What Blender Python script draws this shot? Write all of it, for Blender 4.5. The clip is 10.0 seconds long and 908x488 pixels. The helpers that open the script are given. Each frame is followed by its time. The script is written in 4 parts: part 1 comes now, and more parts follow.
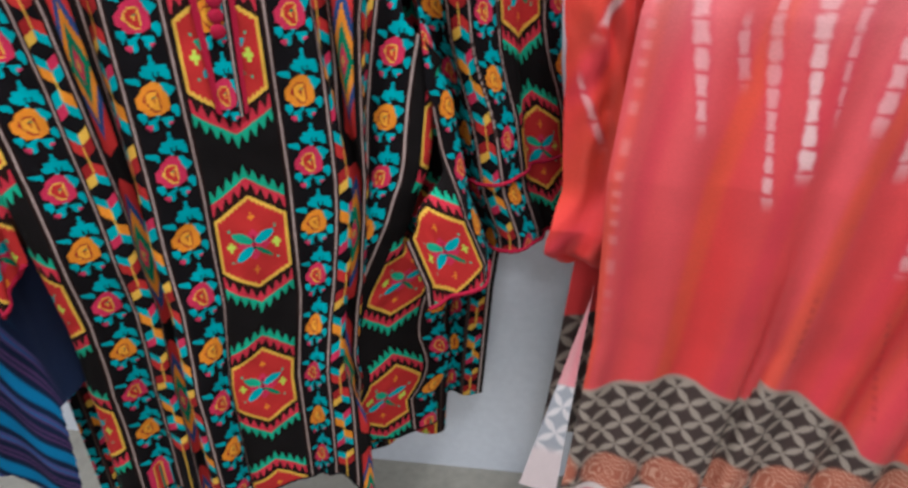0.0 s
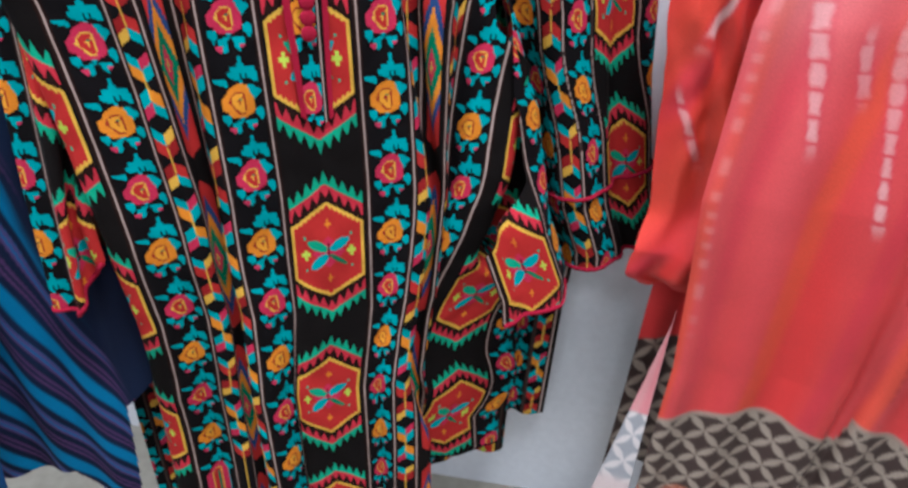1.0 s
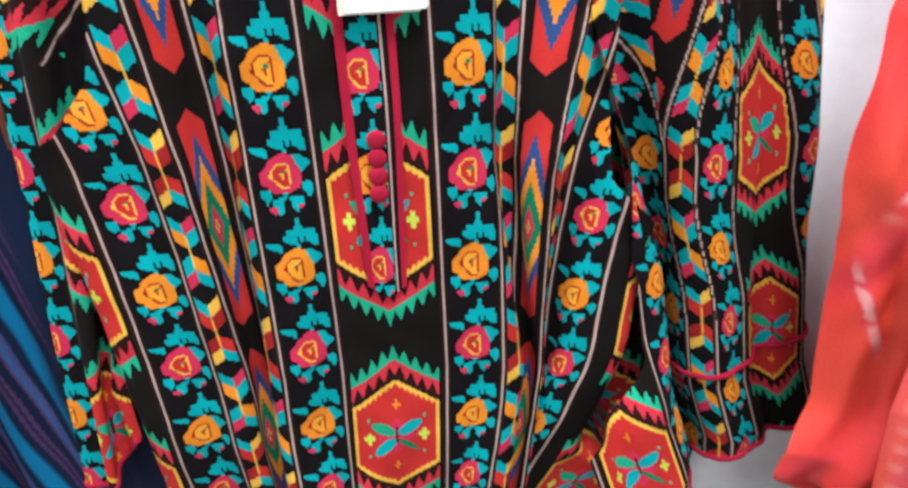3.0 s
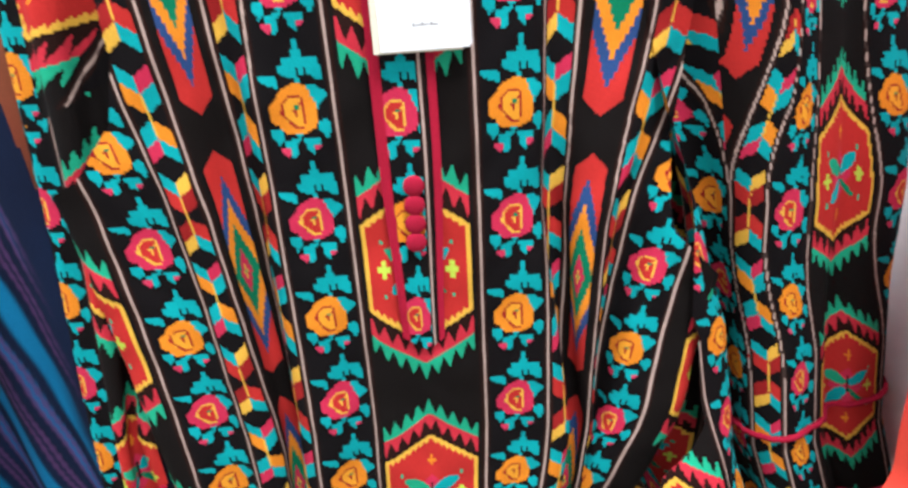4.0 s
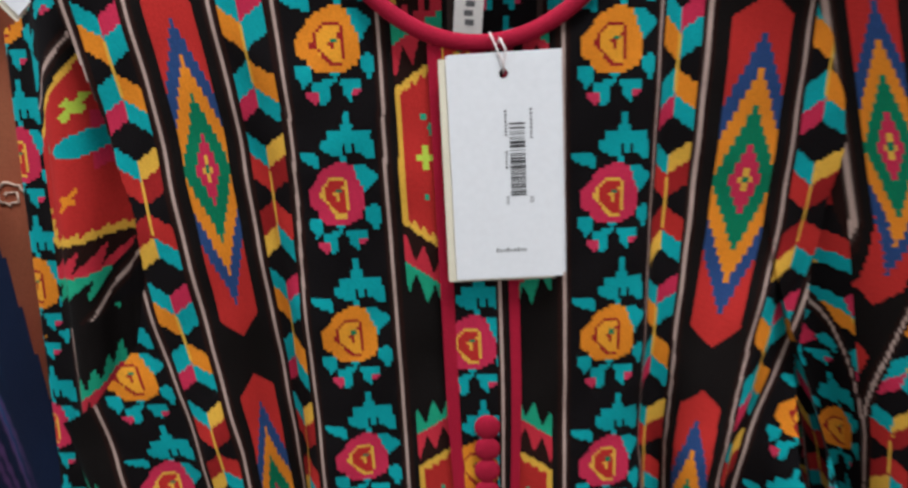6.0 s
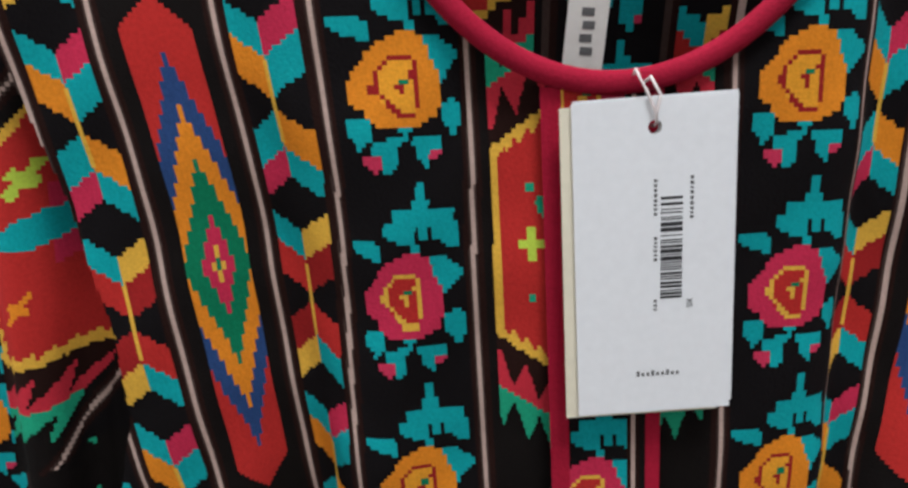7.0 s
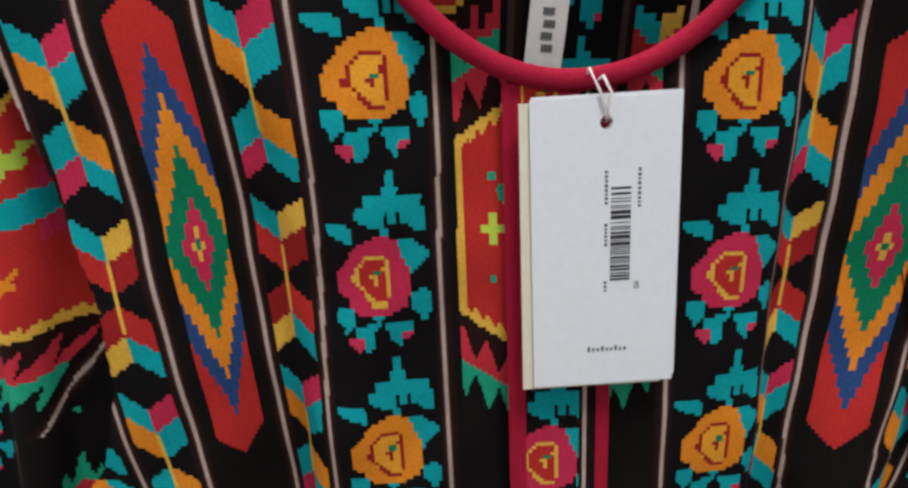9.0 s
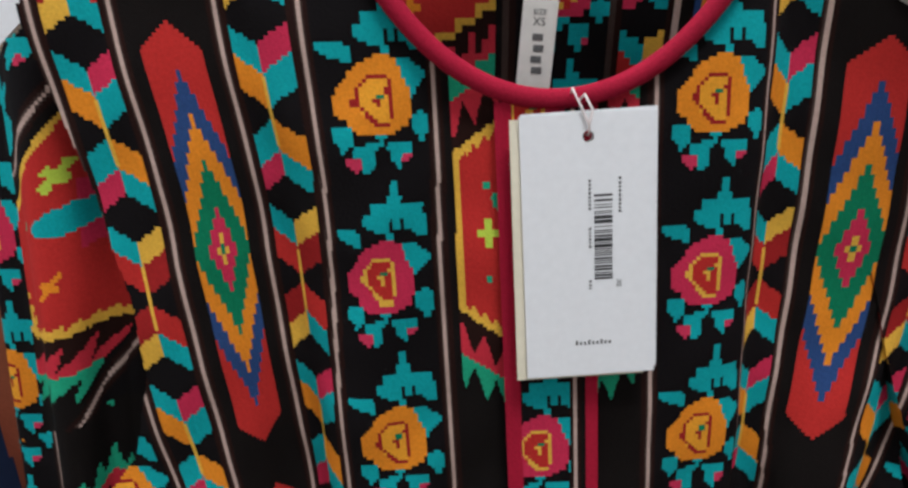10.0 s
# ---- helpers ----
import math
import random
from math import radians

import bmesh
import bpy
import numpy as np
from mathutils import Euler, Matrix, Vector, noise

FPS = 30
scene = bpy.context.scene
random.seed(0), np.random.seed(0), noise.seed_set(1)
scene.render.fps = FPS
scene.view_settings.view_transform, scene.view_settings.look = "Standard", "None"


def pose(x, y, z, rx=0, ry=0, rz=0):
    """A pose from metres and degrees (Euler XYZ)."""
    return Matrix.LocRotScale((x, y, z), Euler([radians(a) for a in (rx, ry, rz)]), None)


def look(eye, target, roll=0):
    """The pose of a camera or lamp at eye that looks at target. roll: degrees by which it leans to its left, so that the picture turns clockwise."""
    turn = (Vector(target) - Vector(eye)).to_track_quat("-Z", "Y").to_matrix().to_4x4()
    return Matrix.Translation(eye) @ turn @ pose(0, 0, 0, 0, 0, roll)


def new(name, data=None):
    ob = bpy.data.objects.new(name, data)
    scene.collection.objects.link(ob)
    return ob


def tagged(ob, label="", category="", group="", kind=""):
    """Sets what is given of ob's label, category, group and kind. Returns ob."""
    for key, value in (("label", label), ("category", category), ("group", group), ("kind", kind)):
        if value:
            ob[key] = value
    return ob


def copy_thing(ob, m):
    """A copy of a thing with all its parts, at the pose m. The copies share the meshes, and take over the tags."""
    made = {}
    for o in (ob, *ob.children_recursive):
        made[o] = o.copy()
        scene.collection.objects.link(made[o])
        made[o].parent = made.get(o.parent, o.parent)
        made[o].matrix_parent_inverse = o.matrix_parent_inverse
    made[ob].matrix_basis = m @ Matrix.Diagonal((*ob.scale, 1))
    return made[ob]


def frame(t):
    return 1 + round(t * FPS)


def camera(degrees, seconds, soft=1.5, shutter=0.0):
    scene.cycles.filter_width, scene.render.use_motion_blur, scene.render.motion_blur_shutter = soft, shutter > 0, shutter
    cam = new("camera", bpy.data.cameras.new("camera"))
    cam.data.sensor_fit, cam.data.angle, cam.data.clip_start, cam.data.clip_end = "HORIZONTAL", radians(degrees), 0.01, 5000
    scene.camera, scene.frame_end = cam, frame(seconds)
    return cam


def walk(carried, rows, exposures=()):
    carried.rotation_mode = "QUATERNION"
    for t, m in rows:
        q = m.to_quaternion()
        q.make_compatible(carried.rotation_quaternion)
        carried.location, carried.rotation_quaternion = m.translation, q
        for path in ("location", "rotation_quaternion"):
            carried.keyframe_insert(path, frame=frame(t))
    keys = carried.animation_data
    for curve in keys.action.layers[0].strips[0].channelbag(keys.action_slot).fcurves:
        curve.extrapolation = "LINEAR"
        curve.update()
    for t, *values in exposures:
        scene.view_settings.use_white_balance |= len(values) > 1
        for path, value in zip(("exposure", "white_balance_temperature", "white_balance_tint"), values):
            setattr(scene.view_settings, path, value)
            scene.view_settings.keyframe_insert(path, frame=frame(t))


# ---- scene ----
cam = camera(68.6, 10.0, soft=2.7, shutter=0.4)
PATH = [
    (0, (0.003, -0.622, 0.912), (0.583, 1.015, -0.080), 1.0),
    (0.5, (-0.023, -0.608, 0.909), (0.475, 1.04, -0.110), 1.7),
    (1, (-0.027, -0.584, 0.905), (0.441, 1.097, -0.072), 1.5),
    (1.5, (-0.033, -0.574, 0.917), (0.381, 1.166, 0.022), -0.2),
    (2, (-0.031, -0.565, 0.932), (0.365, 1.209, 0.096), -1.0),
    (2.5, (-0.018, -0.51, 0.931), (0.313, 1.291, 0.126), -0.6),
    (2.7, (-0.005, -0.476, 0.937), (0.262, 1.326, 0.111), -0.6),
    (3.8, (0.016, -0.396, 0.937), (0.12, 1.459, 0.196), -1.1),
    (4, (0.014, -0.392, 0.952), (0.081, 1.439, 0.150), -1.4),
    (4.5, (0.0, -0.406, 0.961), (0.004, 1.481, 0.299), -1.4),
    (5, (0.01, -0.399, 0.987), (0.028, 1.528, 0.454), -1.1),
    (5.2, (0.013, -0.395, 0.992), (0.026, 1.542, 0.495), -1.0),
    (6.3, (-0.021, -0.27, 1.001), (-0.057, 1.666, 0.501), -1.0),
    (6.5, (-0.029, -0.249, 1.010), (-0.076, 1.68, 0.483), -1.8),
    (7, (-0.053, -0.21, 1.010), (-0.024, 1.734, 0.541), -1.5),
    (7.5, (-0.06, -0.205, 1.013), (0.07, 1.725, 0.503), -0.9),
    (8, (-0.055, -0.2, 1.011), (0.097, 1.721, 0.475), -0.4),
    (8.5, (-0.05, -0.205, 1.012), (0.089, 1.721, 0.489), -0.5),
    (9, (-0.049, -0.225, 1.016), (0.043, 1.699, 0.480), -0.4),
    (9.5, (-0.045, -0.246, 1.019), (0.026, 1.685, 0.501), -0.3),
    (10, (-0.045, -0.25, 1.017), (0.01, 1.69, 0.533), -1.0),
]
walk(cam, [(t, look(eye, target, roll)) for t, eye, target, roll in PATH],
     exposures=[(0, 0.56, 5900, 10), (1, 0.62, 5750, 10), (2, 0.80, 5800, 10), (2.7, 0.98, 6000, 10), (3.8, 1.12, 6250, 10), (4.5, 1.04, 6100, 10), (5.2, 0.64, 6100, 10), (6.4, 0.02, 6300, 10), (10, -0.06, 6300, 10)])

# ---------------------------------------------------------------- world and light
world = bpy.data.worlds.new("shop_world")
world.use_nodes = True
world.node_tree.nodes["Background"].inputs["Color"].default_value = (0.9, 0.95, 1.0, 1)
world.node_tree.nodes["Background"].inputs["Strength"].default_value = 0.15
scene.world = world


def ceiling_lamp(x, y, z, watts):
    data = bpy.data.lights.new("panel_light", "AREA")
    data.shape, data.size, data.size_y, data.energy = "RECTANGLE", 0.56, 0.56, watts
    data.color = (0.985, 0.99, 1.0)
    lamp = new("panel_light", data)
    lamp.matrix_world = pose(x, y, z, 0, 0, 0)
    return lamp


# ---------------------------------------------------------------- materials
def ramp(nodes, stops):
    node = nodes.new("ShaderNodeValToRGB")
    el = node.color_ramp.elements
    while len(el) < len(stops):
        el.new(0.5)
    for e, (p, c) in zip(el, stops):
        e.position, e.color = p, (*c, 1)
    return node


def surface(name, rgb, rough=0.6, spread=0.12, coarse=8.0, fine=220.0, bump=0.15, metal=0.0, sheen=0.0, spec=0.5):
    """A surface of one dye or paint with unevenness at two scales."""
    m = bpy.data.materials.new(name)
    m.use_nodes = True
    nt, n = m.node_tree, m.node_tree.nodes
    b = n["Principled BSDF"]
    co = n.new("ShaderNodeTexCoord")
    big, small = n.new("ShaderNodeTexNoise"), n.new("ShaderNodeTexNoise")
    big.inputs["Scale"].default_value, small.inputs["Scale"].default_value = coarse, fine
    big.inputs["Detail"].default_value = 4
    for k in (big, small):
        nt.links.new(co.outputs["Object"], k.inputs["Vector"])
    both = n.new("ShaderNodeMath")
    both.operation = "ADD"
    nt.links.new(big.outputs["Fac"], both.inputs[0])
    nt.links.new(small.outputs["Fac"], both.inputs[1])
    lo, hi = [max(0.0, c * (1 - 2 * spread)) for c in rgb], [min(1.0, c * (1 + 2 * spread)) for c in rgb]
    col = ramp(n, ((0.3, lo), (0.7, hi)))
    half = n.new("ShaderNodeMath")
    half.operation = "MULTIPLY"
    half.inputs[1].default_value = 0.5
    nt.links.new(both.outputs[0], half.inputs[0])
    nt.links.new(half.outputs[0], col.inputs["Fac"])
    nt.links.new(col.outputs["Color"], b.inputs["Base Color"])
    b.inputs["Roughness"].default_value, b.inputs["Metallic"].default_value = rough, metal
    b.inputs["Specular IOR Level"].default_value = spec
    b.inputs["Sheen Weight"].default_value = sheen
    if bump:
        bp = n.new("ShaderNodeBump")
        bp.inputs["Strength"].default_value, bp.inputs["Distance"].default_value = bump, 0.0006
        nt.links.new(small.outputs["Fac"], bp.inputs["Height"])
        nt.links.new(bp.outputs["Normal"], b.inputs["Normal"])
    return m


def cloth(name, rgb, spread=0.10, rough=0.85, sheen=0.0, spec=0.08):
    return surface(name, rgb, rough, spread, 14.0, 900.0, 0.35, 0.0, sheen, spec)


DYES = {
    "k": (0.0070, 0.0052, 0.0048), "n": (0.0058, 0.0046, 0.0052), "b": (0.019, 0.0065, 0.005), "l": (0.50, 0.36, 0.31),
    "t": (0.008, 0.34, 0.36), "o": (0.74, 0.24, 0.018), "p": (0.60, 0.030, 0.085), "m": (0.55, 0.035, 0.09),
    "r": (0.52, 0.030, 0.026), "d": (0.34, 0.018, 0.018), "y": (0.74, 0.42, 0.055), "g": (0.006, 0.18, 0.085),
    "u": (0.025, 0.062, 0.18), "i": (0.47, 0.61, 0.07), "j": (0.02, 0.36, 0.20), "c": (0.40, 0.012, 0.038), "h": (0.055, 0.034, 0.029), "a": (0.80, 0.34, 0.028), "e": (0.55, 0.030, 0.050),
}
for key in DYES:
    DYES[key] = tuple(c * (0.82 if key in "rdpc" else 0.9) for c in DYES[key])
DYE_NAMES = list(DYES)
INDEX = {dye: i for i, dye in enumerate(DYE_NAMES)}
PRINT = [cloth("print_" + k, DYES[k]) for k in DYE_NAMES]
crimson = cloth("crimson_piping", (0.31, 0.010, 0.032), 0.12)
card = surface("white_card", (0.75, 0.76, 0.78), 0.45, 0.02, 6, 300, 0.05)
card_edge = surface("cream_card", (0.72, 0.66, 0.52), 0.55, 0.04)
ink = surface("black_ink", (0.02, 0.02, 0.022), 0.6, 0.1)
grey_ink = surface("grey_ink", (0.10, 0.10, 0.10), 0.6, 0.1)
cord = surface("white_cord", (0.62, 0.55, 0.54), 0.8, 0.1)
satin = surface("white_satin_label", (0.66, 0.64, 0.60), 0.6, 0.05)
wall_paint = surface("white_wall_paint", (0.66, 0.67, 0.69), 0.55, 0.03, 1.6, 90, 0.2)
floor_stone = surface("grey_floor_tile", (0.24, 0.22, 0.18), 0.3, 0.10, 3.0, 60, 0.05)
ceiling_paint = surface("ceiling_paint", (0.8, 0.8, 0.8), 0.8, 0.02)
steel = surface("chrome_steel", (0.6, 0.6, 0.6), 0.22, 0.03, metal=1.0)

# ---------------------------------------------------------------- mesh helpers
def smooth(a, b, x):
    q = np.clip((np.asarray(x, float) - a) / (b - a), 0, 1)
    return q * q * (3 - 2 * q)


def part(name, bm, material, parent=None, label=""):
    me = bpy.data.meshes.new(name)
    bm.to_mesh(me)
    bm.free()
    for mat in material if isinstance(material, (list, tuple)) else [material]:
        me.materials.append(mat)
    ob = new(name, me)
    ob.parent = parent
    return tagged(ob, label)


def thing(name, at, label, category, group="", kind=""):
    ob = new(name)
    ob.empty_display_size = 0.05
    ob.location = at
    return tagged(ob, label, category, group, kind)


def sheet(name, xyz, keep, slots, materials, parent=None, label="", thick=0.0, uv=None):
    """A sheet of cloth: xyz is (rows + 1, cols + 1, 3), keep and slots are (rows, cols)."""
    r, c = keep.shape
    grid = np.arange((r + 1) * (c + 1)).reshape(r + 1, c + 1)
    quads = np.stack([grid[1:, :-1], grid[1:, 1:], grid[:-1, 1:], grid[:-1, :-1]], -1)[keep]
    used = np.zeros((r + 1) * (c + 1), bool)
    used[quads.ravel()] = True
    renum = np.cumsum(used) - 1
    me = bpy.data.meshes.new(name)
    me.from_pydata(xyz.reshape(-1, 3)[used].tolist(), [], renum[quads].tolist())
    for mat in materials:
        me.materials.append(mat)
    me.polygons.foreach_set("material_index", slots[keep].astype(np.int32))
    me.polygons.foreach_set("use_smooth", np.ones(len(quads), bool))
    if uv is not None:
        layer = me.uv_layers.new(name="cloth")
        flat = uv.reshape(-1, 2)[quads.ravel()]
        layer.data.foreach_set("uv", flat.ravel().astype(np.float32))
    me.update()
    ob = new(name, me)
    ob.parent = parent
    return tagged(ob, label)


def drape(us, zs, u0, x0, y0, folds, lean=None):
    """Cross-sections of hanging cloth: the cloth keeps its width and turns by the folds' angle.
    folds: (centre, half width, heights, angles); a valley for a plus angle."""
    U, Z = np.meshgrid(us, zs)
    turn = np.zeros_like(U) if lean is None else lean(U, Z)
    for uc, h, zk, ak in folds:
        q = (U - (uc(Z) if callable(uc) else uc)) / h
        turn = turn - np.interp(Z, zk, ak) * q * np.exp((1 - q * q) / 2)
    du = us[1] - us[0]
    mid = 0.5 * (turn[:, 1:] + turn[:, :-1])
    X = np.concatenate([np.zeros((len(zs), 1)), np.cumsum(np.cos(mid) * du, 1)], 1)
    Y = np.concatenate([np.zeros((len(zs), 1)), np.cumsum(np.sin(mid) * du, 1)], 1)
    j = int(np.argmin(abs(us - u0)))
    X += (np.interp(zs, *x0) - X[:, j])[:, None]
    Y += (np.interp(zs, *y0) - Y[:, j])[:, None]
    return np.stack([X, Y, Z], -1)


def box(bm, size, m=Matrix(), bevel=0.0):
    made = bmesh.ops.create_cube(bm, size=1.0, matrix=m @ Matrix.Diagonal((*size, 1)))
    if bevel:
        edges = list({e for v in made["verts"] for e in v.link_edges})
        bmesh.ops.bevel(bm, geom=edges, offset=bevel, segments=2, affect="EDGES", profile=0.5)
    return bm


def tube(bm, line, radius, sides=10, squash=1.0):
    """A round bead along a line of points."""
    line = [Vector(p) for p in line]
    rings = []
    for i, p in enumerate(line):
        way = (line[min(i + 1, len(line) - 1)] - line[max(i - 1, 0)]).normalized()
        a = way.cross(Vector((0, 1, 0)))
        a = (a if a.length > 0.05 else way.cross(Vector((1, 0, 0)))).normalized()
        b = way.cross(a).normalized()
        r = radius(i / (len(line) - 1)) if callable(radius) else radius
        rings.append([bm.verts.new(p + r * (math.cos(q) * a + squash * math.sin(q) * b)) for q in [2 * math.pi * k / sides for k in range(sides)]])
    for one, two in zip(rings, rings[1:]):
        for k in range(sides):
            bm.faces.new((one[k], one[(k + 1) % sides], two[(k + 1) % sides], two[k])).smooth = True
    bm.faces.new(rings[0][::-1])
    bm.faces.new(rings[-1])
    return bm


# ---------------------------------------------------------------- the folk print
CELL = 0.00144
FLOWER = (
    "................tt......... ................tt......... ................tt......... "
    "................tt......... ...............tttt........ ...............tttt........ "
    "...........tttttttttttttt.. ...........tttttttttttttt.. ...........tttttttttttttt.. "
    ".........ttttttttttttttttt. .........ttttttt.tt.tttttt. .........ttttttt.tt.tttttt. "
    "..........tttttt.tt.tttttt. ttttttt.....tttt......tttt. tttttttt.......tt......ttt. "
    ".ttttttt.......tt.......... ...ttttt.....pppp.......... ......tt...pppppppptttt.... "
    ".........ppppppppppttttt... ........pppppppppppptttttt. .......pppppppppppppttttttt "
    ".......ppppyyyyyppppttttttt ......ppppyrrrrryppppttttt. .....ppppyrrrrrrypppptttt.. "
    "....ppppyrrrrrryyppppptt... ...pppppyrrrrggrypppppt.... ...ppppyyrrryyrryppppp..... "
    "...ppppyyrrrryrryppppp..... ...pppppyrrrryrryppppp..... ...ppppppyrrrrrryppppp..... "
    "...ppppppryrrrrryppppp..tt. ....ppppppyyrrrrypppppttttt ......pppppyyrrrppppp.ttttt "
    "......ppppppyyyyppppp.ttttt ..tttttpppppppppppp...ttttt ..ttttt.ppppppppp......tttt "
    "..ttttt.....ttt.........tt. ..ttttt......t..........tt. ...tttt...tttt.ttttttt..... "
    "....tt.tttttt..ttttttt..... ....t..ttttt....tttttt..... .......ttttt....tttmmm..... "
    ".....mmmmttt....tttmm...... .....mmmmttt.....tt........ ......mmmttt......t........ "
    ".......m.tt................ ........................... ........................... "
).split()
BLOOM = np.array([[("." + "tpmryg").index(ch) for ch in row] for row in FLOWER])
PERIOD, DROP, CHEVRON_DROP = 0.265, 0.189, 0.131
LINES = (0.0415, 0.088, 0.115, 0.150, 0.177, 0.2235)


def print_chart(U, Z, up=0.0, bloom_up=0.0, columns=None):
    """The dye of each cell of the print at cloth width U and height Z. up, bloom_up: how far the print, and its flowers besides, are raised.
    columns: heights of the hexagons, flowers, chevrons and diamonds on cloth that is stretched unevenly."""
    Z = Z - up
    ZH, ZF, ZV, ZL = columns or (Z, Z - bloom_up, Z, Z)
    out = np.full(U.shape, INDEX["n"])
    m = np.mod(U, PERIOD)
    def put(mask, key):
        out[mask] = INDEX[key]
    # column of hexagons
    x = np.where(m > PERIOD / 2, m - PERIOD, m)
    hexes = abs(x) < 0.0415
    put(hexes, "k")
    zc = np.mod(ZH - 0.957 + DROP / 2, DROP) - DROP / 2
    a = abs(x)
    edge = 0.0540 - 0.67 * np.floor(a / CELL) * CELL
    inside = hexes & (abs(zc) < edge) & (a < 0.0350)
    tooth = 1 - abs(np.mod(a, 0.0086) / 0.0043 - 1)
    over = abs(zc) - 0.0540 + 0.67 * a
    put(hexes & (a < 0.0355) & (over > 0.0) & (over < 0.014), "b")
    put(hexes & (a < 0.0355) & (over > 0.0042 + 0.0115 * tooth) & (over < 0.0205), "e")
    put(hexes & (a < 0.0355) & (over > 0.0185) & (over < 0.0212 + 0.0115 * (1 - tooth)), "j")
    put(inside, "y")
    core = hexes & (abs(zc) < edge - 0.0052 + 0.0016 * (np.mod(a, 0.0043) < 0.00215)) & (a < 0.0327)
    put(core, "r")
    leaf = core & (a + abs(zc) * 0.9 < 0.0165)
    put(leaf, "p")
    rise = np.where(zc > 0, 0.62, 0.88)
    run = (a + rise * abs(zc)) / np.sqrt(1 + rise ** 2) / 0.0250
    off = (abs(zc) - rise * a) / np.sqrt(1 + rise ** 2)
    fat = np.where((zc < 0) & (x > 0), 0.0026, 0.0052)
    blade = core & (run > 0.12) & (run < 1.0) & (abs(off - 0.0012) < fat * np.sin(math.pi * np.clip(run, 0, 1) ** 1.15) ** 0.55)
    put(blade & (zc > 0) & (x < 0), "j")
    put(blade & (zc > 0) & (x >= 0), "t")
    put(blade & (zc <= 0) & (x < 0), "t")
    put(blade & (zc <= 0) & (x >= 0), "g")
    cross = ((abs(a - 0.0225) < 0.0016) & (abs(zc) < 0.0058)) | ((abs(a - 0.0225) < 0.0042) & (abs(zc) < 0.0016))
    put(core & (abs(a - 0.0225) < 0.0012) & (abs(abs(zc) - 0.0185) < 0.0016), "j")
    put(core & (a < 0.0009) & (zc > -0.006) & (zc < 0.011), "b")
    put(core & cross, "i")
    bud = ((a < 0.0010) & (abs(abs(zc) - 0.031) < 0.005)) | ((a < 0.0032) & (abs(abs(zc) - 0.031) < 0.0012))
    put(core & bud, "o")
    # columns of flowers
    for centre, odd in ((0.0645, 0), (PERIOD - 0.0645, 0)):
        fx = m - centre
        col = abs(fx) < 0.0235
        ci = np.floor(fx / CELL + 13.5).astype(int)
        row = np.floor((0.935 - ZF) / CELL + 27).astype(int)
        ri, turn = np.mod(row, 48), np.floor_divide(row, 48)
        ok = col & (ci >= 0) & (ci < 27)
        code = np.where(ok, BLOOM[ri, np.clip(ci, 0, 26)], 0)
        pink = np.mod(turn, 2) == 0
        for k, two in ((1, "tt"), (2, "po"), (3, "mm"), (4, "ra"), (5, "yd"), (6, "gg")):
            put((code == k) & pink, two[0])
            put((code == k) & ~pink, two[1])
    # columns of chevrons
    for centre, flip in ((0.1015, 1), (0.1635, 1)):
        cx = m - centre
        a2 = abs(cx)
        col = a2 < 0.0116
        s0 = np.mod(ZV - 0.979, CHEVRON_DROP)
        second = s0 > CHEVRON_DROP / 2
        s = np.mod(s0, CHEVRON_DROP / 2) - CHEVRON_DROP / 4
        w = abs(s) - 0.66 * np.floor(a2 / CELL + 0.5) * CELL
        inner, outer = col & (w > 0.0016) & (w <= 0.0135), col & (w > 0.0135) & (w < 0.0232)
        left, upper = cx < 0, s > 0
        for is_second, tab in ((False, ("t", "o", "p", "t", "t", "p", "o", "t")), (True, ("t", "r", "y", "d", "d", "y", "r", "t"))):
            sel = second == is_second
            put(sel & upper & left & outer, tab[0])
            put(sel & upper & left & inner, tab[1])
            put(sel & upper & ~left & outer, tab[2])
            put(sel & upper & ~left & inner, tab[3])
            put(sel & ~upper & left & inner, tab[4])
            put(sel & ~upper & left & outer, tab[5])
            put(sel & ~upper & ~left & inner, tab[6])
            put(sel & ~upper & ~left & outer, tab[7])
        put((a2 < CELL * 0.5) & (abs(s) < 0.0125), "y")
    # column of long diamonds
    dx = abs(m - PERIOD / 2)
    col = dx < 0.0175
    put(col, "k")
    zd = abs(np.mod(ZL - 0.954 + DROP / 2, DROP) - DROP / 2)
    run = np.floor(dx / CELL + 0.3) * CELL
    body = (dx < 0.0101) & (zd + 1.05 * run < 0.0836)
    q = zd + 3.15 * run
    put(body, "r")
    for lim, key in ((0.0668, "u"), (0.0508, "o"), (0.0348, "g"), (0.0168, "p"), (0.0062, "y"), (0.0020, "g")):
        put(body & (q < lim), key)
    # pale lines between the columns
    for line in LINES + (PERIOD - 0.0415,):
        gap = abs(m - line)
        put(gap < 0.0032, "b")
        put(gap < CELL * 1.02, "h")
        put(gap < CELL * 0.52, "l")
    return out


def centres(v):
    return 0.5 * (v[1:] + v[:-1])


